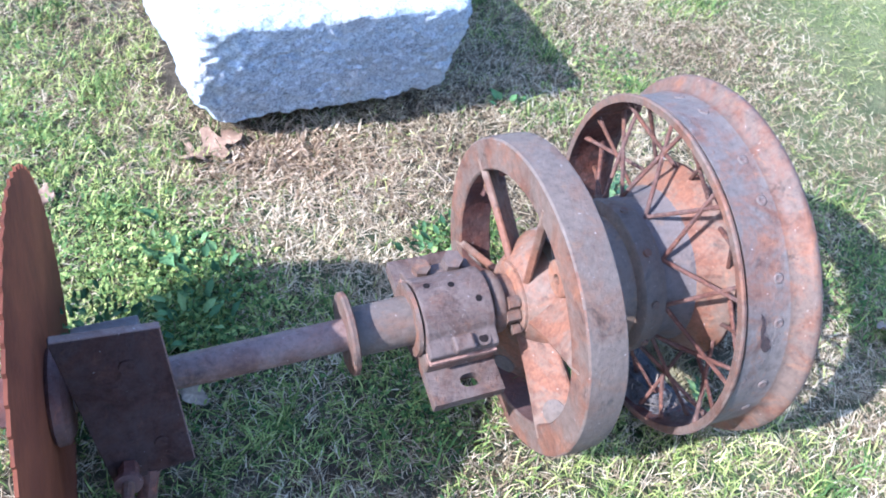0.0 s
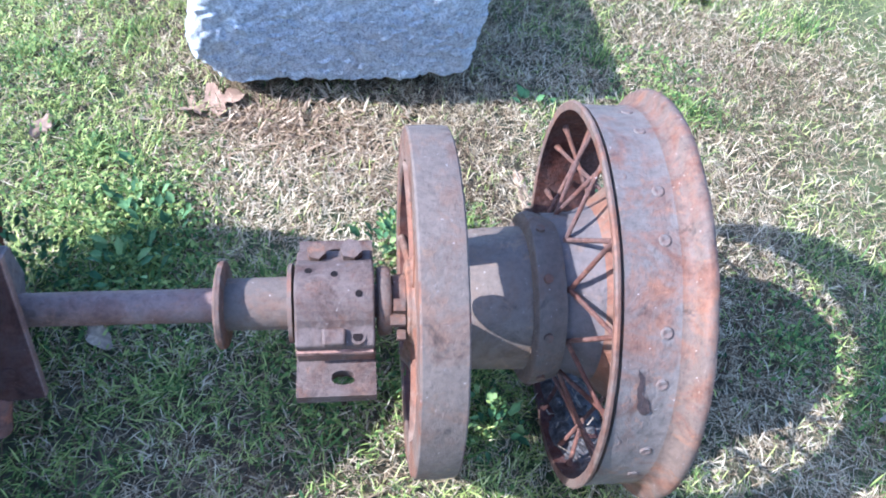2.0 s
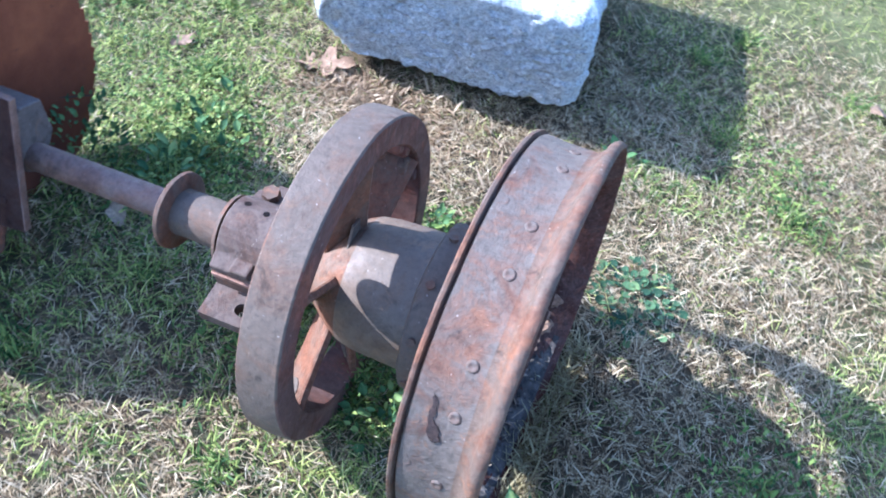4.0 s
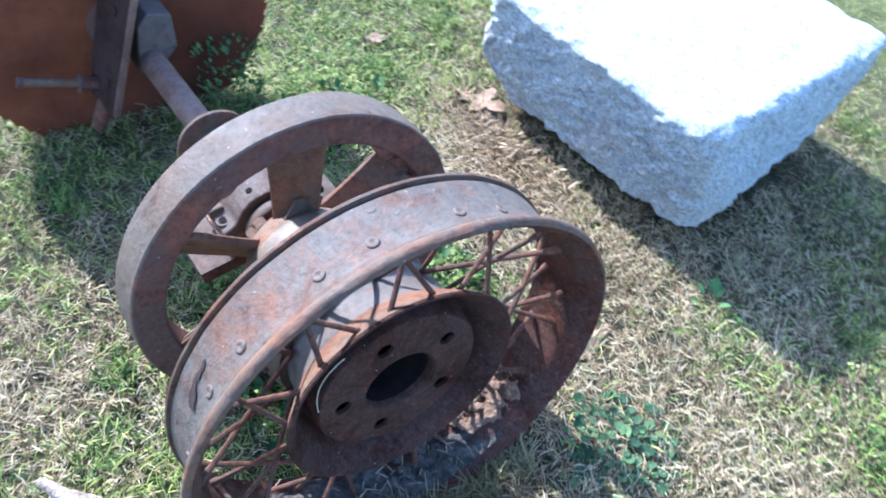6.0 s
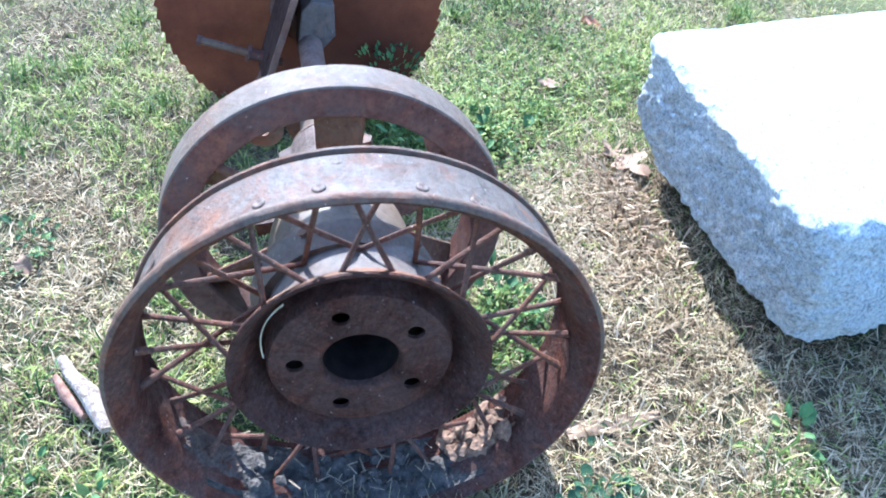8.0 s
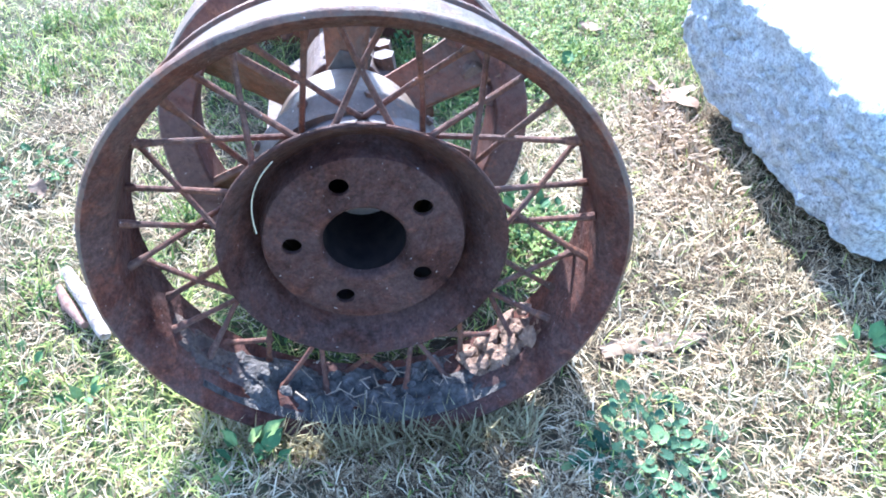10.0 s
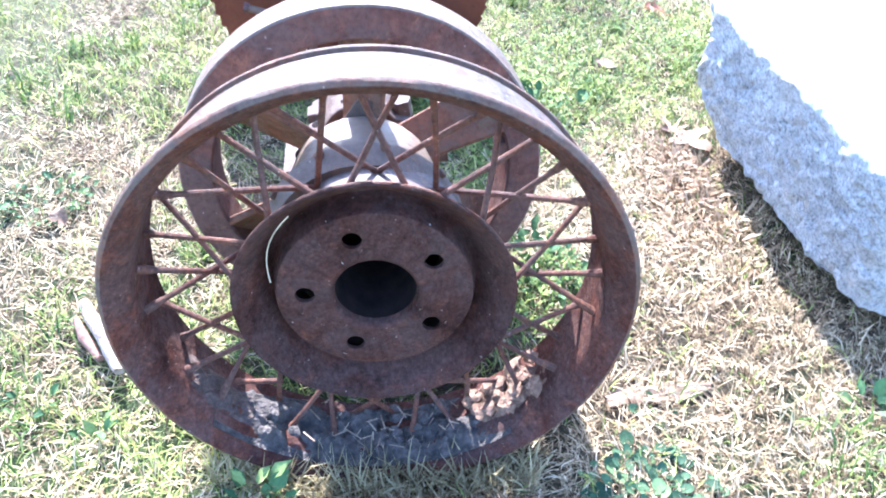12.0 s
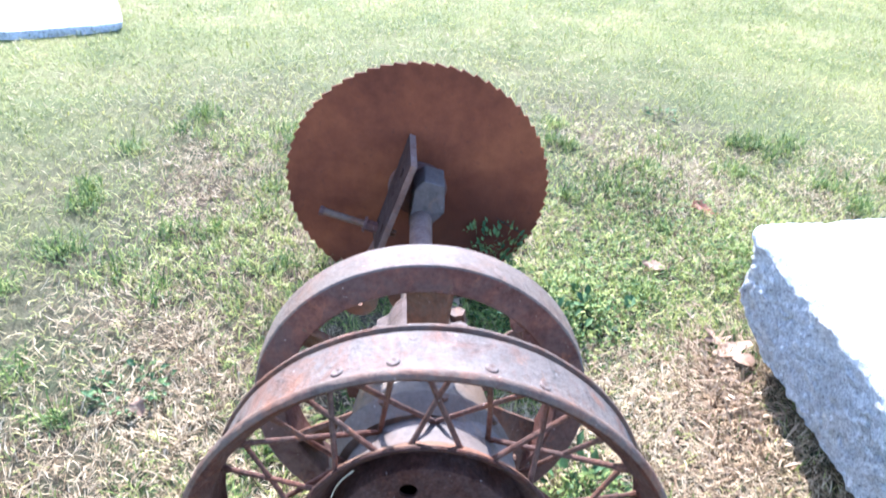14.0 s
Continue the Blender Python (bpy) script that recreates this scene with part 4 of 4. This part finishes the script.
leaflets("small_weeds", "low small-leaved green weeds among the grass", 9500, [(-0.66, 0.31, 0.15), (-0.69, 0.25, 0.14), (-0.62, 0.24, 0.13), (-0.59, 0.18, 0.13), (-0.74, 0.33, 0.15), (-0.85, 0.36, 0.2), (-0.95, 0.8, 0.2), (-0.64, 0.13, 0.14), (-1.1, 0.55, 0.22), (-0.9, 0.62, 0.15), (-0.2, 0.27, 0.08), (-0.13, 0.0, 0.1), (-0.33, 0.0, 0.12), (0.28, 0.7, 0.16), (0.42, 0.1, 0.16)])


# ---- weeds ----
def leaf_mesh(name, length, width, mat, cup=0.15, lobes=0.0):
    rows, verts, faces = 7, [], []
    for i in range(rows):
        f = i / (rows - 1)
        w = width * math.sin(math.pi * min(1, 0.08 + 0.92 * f) ** 0.85) * 0.5 * (1 + lobes * math.cos(f * 26))
        x, z = length * f, length * (0.22 * math.sin(f * 2.2) - 0.12 * f)
        for s in (-1, -0.5, 0, 0.5, 1):
            verts.append((x - abs(s) * 0.04 * length, w * s, z + abs(s) ** 1.5 * width * cup))
    for i in range(rows - 1):
        for j in range(4):
            a = i * 5 + j
            faces.append((a, a + 1, a + 6, a + 5))
    return mesh_of(name, verts, faces, mat, True)


BROAD = [leaf_mesh("leaf", 0.034, 0.02, LEAF_GREEN, 0.12, 0.12), leaf_mesh("leaf", 0.026, 0.019, LEAF_GREEN, 0.2, 0.1), leaf_mesh("leaf", 0.042, 0.017, LEAF_GREEN, 0.1, 0.22)]


def lobed_leaf(name, size, mat, lobes=5, cut=0.24):
    """A roundish leaf with scalloped lobes on a thin stem, cupped a little."""
    verts, faces = [(0, 0, 0)], []
    outer = 6 * lobes
    for ring, f in enumerate((0.5, 1.0)):
        for k in range(outer + 1):
            a = (k / outer - 0.5) * math.tau * 0.86
            r = size * f * (1 - cut * f * abs(math.sin(lobes * (k / outer) * math.pi)) ** 6 - 0.12 * (a / 2.7) ** 2)
            r *= 1 - cut * f * (0.5 + 0.5 * math.cos(2 * math.pi * lobes * k / outer)) * 0.8
            verts.append((0.75 * size + 1.3 * r * math.cos(a), r * math.sin(a), size * (0.16 * f * f + 0.06 * f * math.cos(2 * lobes * a))))
    n = outer + 1
    verts[0] = (0.75 * size, 0, 0)
    for k in range(outer):
        faces += [(0, 1 + k, 2 + k), (1 + k, 1 + n + k, 2 + n + k, 2 + k)]
    b = len(verts)
    verts += [(-0.7 * size, -0.05 * size, -0.5 * size), (-0.7 * size, 0.05 * size, -0.5 * size), (0.55 * size, 0.04 * size, -0.01 * size), (0.55 * size, -0.04 * size, -0.01 * size)]
    faces.append((b, b + 1, b + 2, b + 3))
    return mesh_of(name, verts, faces, mat, True)


LOBED = [lobed_leaf("leaf", 0.0135, LEAF_TEAL, 7, 0.16), lobed_leaf("leaf", 0.011, LEAF_TEAL, 5, 0.2), lobed_leaf("leaf", 0.015, LEAF_TEAL, 9, 0.14)]


def rosette(label, x, y, spread, leaves, sizes, squash=1.0, tall=0.03):
    """Lobed leaves on stems that spread from one root, the outer ones lower."""
    w = thing("weed", label, "weed", pose(x, y, ground_height(x, y)), "broad-leaved weeds")
    for k in range(leaves):
        f = math.sqrt((k + 0.6) / leaves)
        a = 137.5 * k + rng.uniform(-25, 25)
        r = spread * f * rng.uniform(0.8, 1.15)
        o = new("leaf", LOBED[rng.integers(len(LOBED))])
        o.parent = w
        o.matrix_basis = pose(r * math.cos(radians(a)), squash * r * math.sin(radians(a)), tall * (1.15 - 0.6 * f) + rng.uniform(-0.006, 0.006), rng.uniform(-28, 28), rng.uniform(-32, 12), a + rng.uniform(-28, 28)) @ Matrix.Scale(rng.uniform(*sizes), 4)
    return w


def weed(label, x, y, spread, leaves, sizes, up=(0.1, 0.7), tall=0.02):
    w = thing("weed", label, "weed", pose(x, y, ground_height(x, y)), "broad-leaved weeds")
    for k in range(leaves):
        a, r = rng.uniform(0, 360), spread * math.sqrt(rng.uniform(0, 1))
        o = new("leaf", BROAD[rng.integers(len(BROAD))])
        o.parent = w
        o.matrix_basis = pose(r * math.cos(radians(a)), r * math.sin(radians(a)), rng.uniform(0.004, tall), rng.uniform(-25, 25), -math.degrees(rng.uniform(*up)), a + rng.uniform(-50, 50)) @ Matrix.Scale(rng.uniform(*sizes), 4)
    return w


rosette("dark green lobed-leaf weed rosette in dry grass", 0.128, 0.335, 0.075, 190, (0.32, 0.62), 1.0, 0.012)
rosette("small lobed weed near a strip of bark", 0.0, 0.36, 0.026, 8, (0.35, 0.55), 1.0, 0.01)
weed("dark leafy weed behind the hub", -0.225, 0.262, 0.06, 52, (0.3, 0.7), (0.2, 0.9), 0.04)
weed("bright green leafy weed beside the pulley", -0.265, 0.243, 0.045, 24, (0.3, 0.7), (0.3, 0.9), 0.04)
weed("green leafy weed in front of the wheel", 0.115, -0.082, 0.03, 16, (0.5, 0.9), (0.3, 1.0), 0.02)
weed("small bright green weed in dry grass", 0.046, -0.261, 0.02, 8, (0.4, 0.7), (0.2, 0.9), 0.02)
weed("small bright green weed in dry grass", 0.0, -0.352, 0.03, 10, (0.3, 0.6), (0.2, 0.9), 0.02)
weed("sprawling dark green weed in the lawn", -0.37, -0.455, 0.065, 80, (0.25, 0.5), (0.0, 0.5), 0.015)
weed("low green weed with soft leaves", 0.005, 0.63, 0.03, 9, (0.5, 0.9))
weed("long-leaved green dock in clover", -0.655, 0.352, 0.045, 5, (0.9, 1.35), (0.2, 0.6), 0.035)
weed("jagged green weed rising from clover", -0.655, 0.3, 0.06, 30, (0.35, 0.75), (0.3, 1.1), 0.045)
weed("jagged green weed rising from clover", -0.6, 0.235, 0.06, 30, (0.35, 0.75), (0.3, 1.1), 0.045)
weed("low leafy weed in the shade of the shaft", -0.63, 0.17, 0.06, 34, (0.4, 0.8), (0.2, 0.9), 0.04)
weed("leafy green weed at the saw blade", -0.755, 0.125, 0.06, 230, (0.22, 0.48), (0.2, 1.2), 0.13)
weed("low green weed with soft leaves", -1.73, 0.64, 0.06, 34, (0.3, 0.6), (0.0, 0.35), 0.012)
weed("dark green weed under the drum", -0.11, -0.05, 0.05, 40, (0.3, 0.7), (0.2, 0.9), 0.035)
weed("small green weed under the pulley", -0.24, 0.12, 0.04, 16, (0.5, 0.8), (0.2, 0.8), 0.03)


# ---- dead leaves, sticks, mud ----
def pointed_leaf(name, label, x, y, turn, size, mat, z, tip):
    """A dry oak leaf with deep pointed lobes, its tips curling up."""
    half = [(0.0, 0.012), (0.1, 0.03), (0.17, 0.15), (0.22, 0.17), (0.27, 0.06), (0.37, 0.08), (0.45, 0.29), (0.53, 0.33), (0.56, 0.1), (0.66, 0.08), (0.75, 0.25), (0.83, 0.27), (0.83, 0.08), (0.92, 0.09), (1.0, 0.01)]
    verts = []
    for k, (f, w) in enumerate(half):
        for s in (-1, -0.5, 0, 0.5, 1):
            curl = 0.35 * (w * abs(s)) ** 1.6 + 0.05 * math.sin(7 * f + s) + 0.25 * max(0, f - 0.75) ** 2
            verts.append((size * (f - 0.5 + 0.06 * math.sin(5 * k) * abs(s)), size * w * s * (1.12 if s < 0 else 0.92), size * curl))
    n = len(verts)
    verts += [(a, b, c - 0.0006) for a, b, c in verts]
    faces = []
    for i in range(len(half) - 1):
        for j in range(4):
            a = i * 5 + j
            faces += [(a, a + 1, a + 6, a + 5), (n + a, n + a + 5, n + a + 6, n + a + 1)]
    ob = new(name, mesh_of(name, verts, faces, mat, True))
    ob.matrix_basis = pose(x, y, z, tip[0], tip[1], turn)
    return tagged(ob, label, "leaf", group="fallen leaves")


def oak_leaf(name, label, x, y, turn, size, mat, lobes=0.35, z=0.018, tip=(0, 0)):
    rows, verts, faces = 27, [], []
    for i in range(rows):
        f = i / (rows - 1)
        w = 0.34 * math.sin(math.pi * (0.06 + 0.94 * f) ** 0.9) * (1 - lobes + lobes * abs(math.cos(f * 9.4 + 0.4)) * 1.25)
        for s in (-1, -0.5, 0, 0.5, 1):
            verts.append((size * (f - 0.5 + 0.1 * abs(s) * math.sin(f * 9)), size * w * s, size * (0.09 * abs(s) ** 1.4 * math.sin(f * 5 + s) + 0.07 * math.sin(f * 6))))
    n = len(verts)
    verts += [(a, b, c - 0.0006) for a, b, c in verts]
    for i in range(rows - 1):
        for j in range(4):
            a = i * 5 + j
            faces += [(a, a + 1, a + 6, a + 5), (n + a, n + a + 5, n + a + 6, n + a + 1)]
    ob = new(name, mesh_of(name, verts, faces, mat, True))
    ob.matrix_basis = pose(x, y, z, tip[0], tip[1], turn)
    return tagged(ob, label, "leaf", group="fallen leaves")


pointed_leaf("dead_leaf", "pale brown lobed oak leaf beside the granite", -0.578, 0.552, 205, 0.125, LEAF_TAN, 0.021, (2, 2))
oak_leaf("dead_leaf", "curled reddish dead leaf on green grass", -1.13, 0.636, 70, 0.062, LEAF_RED, 0.3, 0.012, (16, 5))
oak_leaf("dead_leaf", "curled brown dead leaf in the grass", -0.852, 0.468, 75, 0.055, LEAF_BROWN, 0.3, 0.016, (12, -8))
oak_leaf("dead_leaf", "small grey dead leaf near the shaft", -0.645, 0.049, -40, 0.045, LEAF_GREY, 0.1, 0.025, (15, 10))
oak_leaf("dead_leaf", "grey dead leaf in dry grass", 0.468, -0.034, 60, 0.05, LEAF_GREY, 0.1, 0.025, (15, 10))
oak_leaf("dead_leaf", "small tan dead leaf beside a dark weed", -0.322, -0.425, 20, 0.036, LEAF_TAN, 0.2, 0.018, (5, 10))
oak_leaf("dead_leaf", "brown dead leaf in the lawn", 0.43, 1.05, 20, 0.06, LEAF_DULL, 0.2, 0.02, (5, 10))


def bark(name, label, x, y, turn, length, width, mat, z=0.012):
    bm = bmesh.new()
    bmesh.ops.create_grid(bm, x_segments=16, y_segments=6, size=0.5)
    for v in bm.verts:
        u, w = v.co.x, v.co.y
        taper = 1 - 0.5 * abs(u) ** 2 * 4 * (0.5 if u < 0 else 1)
        v.co = Vector((u * length, w * width * taper, 0.25 * width * (0.25 - w * w))) + noise.noise_vector(Vector((u * 5, w * 3, x))) * 0.005
    geo = bmesh.ops.extrude_face_region(bm, geom=bm.faces[:])
    for v in geo["geom"]:
        if isinstance(v, bmesh.types.BMVert):
            v.co.z -= 0.003
    bmesh.ops.recalc_face_normals(bm, faces=bm.faces)
    me = bpy.data.meshes.new(name)
    bm.to_mesh(me)
    bm.free()
    me.materials.append(mat)
    ob = new(name, me)
    ob.matrix_basis = pose(x, y, z, 0, 0, turn)
    return tagged(ob, label, "bark")


bark("bark_strip", "flat grey-brown strip of bark in dry grass", -0.024, 0.379, 100, 0.135, 0.024, LEAF_DULL, 0.008)

wood = thing("rotten_stick", "broken stick of bleached and rotten wood", "stick", pose(-0.091, -0.295, 0.02, 0, 0, 37))
bm = roughen(tube([(-0.062, 0.002, 0.006), (-0.03, 0, 0.004), (0.01, 0.003, 0.004), (0.04, 0, 0.002), (0.068, -0.004, 0)], [0.006, 0.010, 0.012, 0.011, 0.007], 12), 0.004, 50)
part("pale_wood", bm, WOOD_PALE, wood, "bleached pale wood", 60)
bm = roughen(tube([(-0.05, -0.014, -0.002), (-0.01, -0.017, -0.002), (0.03, -0.015, -0.004)], [0.004, 0.007, 0.004], 10), 0.004, 60, 2)
part("rotten_bark", bm, WOOD_ROT, wood, "crumbling red-brown bark", 60)


def rim_fill(name, label, a0, a1, x0, x1, depth, mat, seed, lump=0.006):
    """Dirt lying along the inside of the rim."""
    nu, nv, verts, faces = 46, 16, [], []
    for i in range(nu + 1):
        for j in range(nv + 1):
            fu, fv = i / nu, j / nv
            a = radians(a0 + (a1 - a0) * fu)
            edge = min(1, 4.5 * min(fu, 1 - fu)) * min(1, 4 * min(fv, 1 - fv))
            h = depth * (edge * (0.75 + 0.9 * noise.noise(Vector((fu * 9 + seed, fv * 4, seed)))) - 0.32) + lump * edge * noise.noise(Vector((fu * 40, fv * 14, seed)))
            r = 0.227 - max(h, -0.004)
            verts.append((x0 + (x1 - x0) * fv, r * math.sin(a), r * math.cos(a)))
    for i in range(nu):
        for j in range(nv):
            a = i * (nv + 1) + j
            faces.append((a, a + 1, a + nv + 2, a + nv + 1))
    ob = new(name, mesh_of(name, verts, faces, mat))
    ob.matrix_basis = MANDREL @ WHEEL
    return tagged(ob, label, "dirt")


rim_fill("wet_soil", "dark soil and rot lying in the wheel rim", 140, 228, -0.052, 0.034, 0.017, MUCK, 2.0)
bed = bpy.data.objects["wet_soil"]
for k in range(26):
    a, lx, size = radians(rng.uniform(150, 218)), rng.uniform(-0.04, 0.026), rng.uniform(0.003, 0.009)
    bm = bmesh.new()
    bmesh.ops.create_icosphere(bm, subdivisions=2, radius=size)
    for v in bm.verts:
        v.co *= 1 + 0.7 * noise.noise(v.co * 120 + Vector((k, 9, 0)))
        v.co.z *= 0.55
    r = 0.2165 - 0.1 * size
    part("soil_lump", bm, MUCK, bed, "", 20, Matrix.Translation((lx, r * math.sin(a), r * math.cos(a))) @ Matrix.Rotation(-a, 4, "X"))
rim_fill("dried_mud", "crumbled brown mud drying in the rim", 122, 152, -0.042, 0.014, 0.014, MUD, 7.0, 0.004)
clods = thing("mud_clods", "crumbled clods of dried brown mud in the wheel rim", "mud", MANDREL @ WHEEL)
for k in range(22):
    a, lx, size = radians(rng.uniform(126, 151)), rng.uniform(-0.036, 0.012), rng.uniform(0.005, 0.012)
    bm = bmesh.new()
    bmesh.ops.create_icosphere(bm, subdivisions=2, radius=size)
    for v in bm.verts:
        v.co *= 1 + 0.8 * noise.noise(v.co * 110 + Vector((k, 0, 0))) + 0.45 * noise.noise(v.co * 330 + Vector((k, 5, 0)))
        v.co.z *= 0.6
    r = 0.2185 - 0.1 * size - rng.uniform(0, 0.003)
    part("clod", bm, MUD, clods, "", 12, Matrix.Translation((lx, r * math.sin(a), r * math.cos(a))) @ Matrix.Rotation(-a, 4, "X") @ Matrix.Rotation(k * 2.1, 4, "Z"))
rim_fill("dried_mud", "thin grey-brown dirt drying in the rim", 206, 247, -0.034, 0.018, 0.005, DIRT, 5.0, 0.002)
n = 45
a, lx, turn = np.radians(rng.normal(178, 18, n)), rng.uniform(-0.045, 0.022, n), rng.uniform(0, math.pi, n)
half, wide = rng.uniform(0.003, 0.011, n), rng.uniform(0.0004, 0.001, n)
verts, faces = [], []
for k in range(n):
    for e, w in ((-1, -1), (-1, 1), (1, 1), (1, -1)):
        ox = e * half[k] * math.cos(turn[k]) - w * wide[k] * math.sin(turn[k])
        oa = (e * half[k] * math.sin(turn[k]) + w * wide[k] * math.cos(turn[k])) / 0.21
        r = 0.2145 - 0.002 * math.sin(5.0 * k) - 0.003 * e * math.sin(3.0 * k)
        verts.append((lx[k] + ox, r * math.sin(a[k] + oa), r * math.cos(a[k] + oa)))
    faces.append((4 * k, 4 * k + 1, 4 * k + 2, 4 * k + 3))
chaff = tagged(new("grass_clippings", mesh_of("grass_clippings", verts, faces, LEAF_GREY)), "bits of dry grass on dark soil in the rim", "grass clippings", kind="stuff")
chaff.matrix_basis = MANDREL @ WHEEL

bm = tube([(0.006 + 0.009 * f**3, -0.100 + 0.024 * f**2.2 - 0.004 * math.sin(3 * f), 0.02 + 0.084 * f) for f in [k / 9 for k in range(10)]], 0.0007, 6)
me = bpy.data.meshes.new("dry_stalk")
bm.to_mesh(me)
bm.free()
me.materials.append(STALK)
stalk = tagged(new("dry_stalk", me), "single pale dry grass stalk on the hub", "grass stalk")
stalk.matrix_basis = MANDREL @ WHEEL
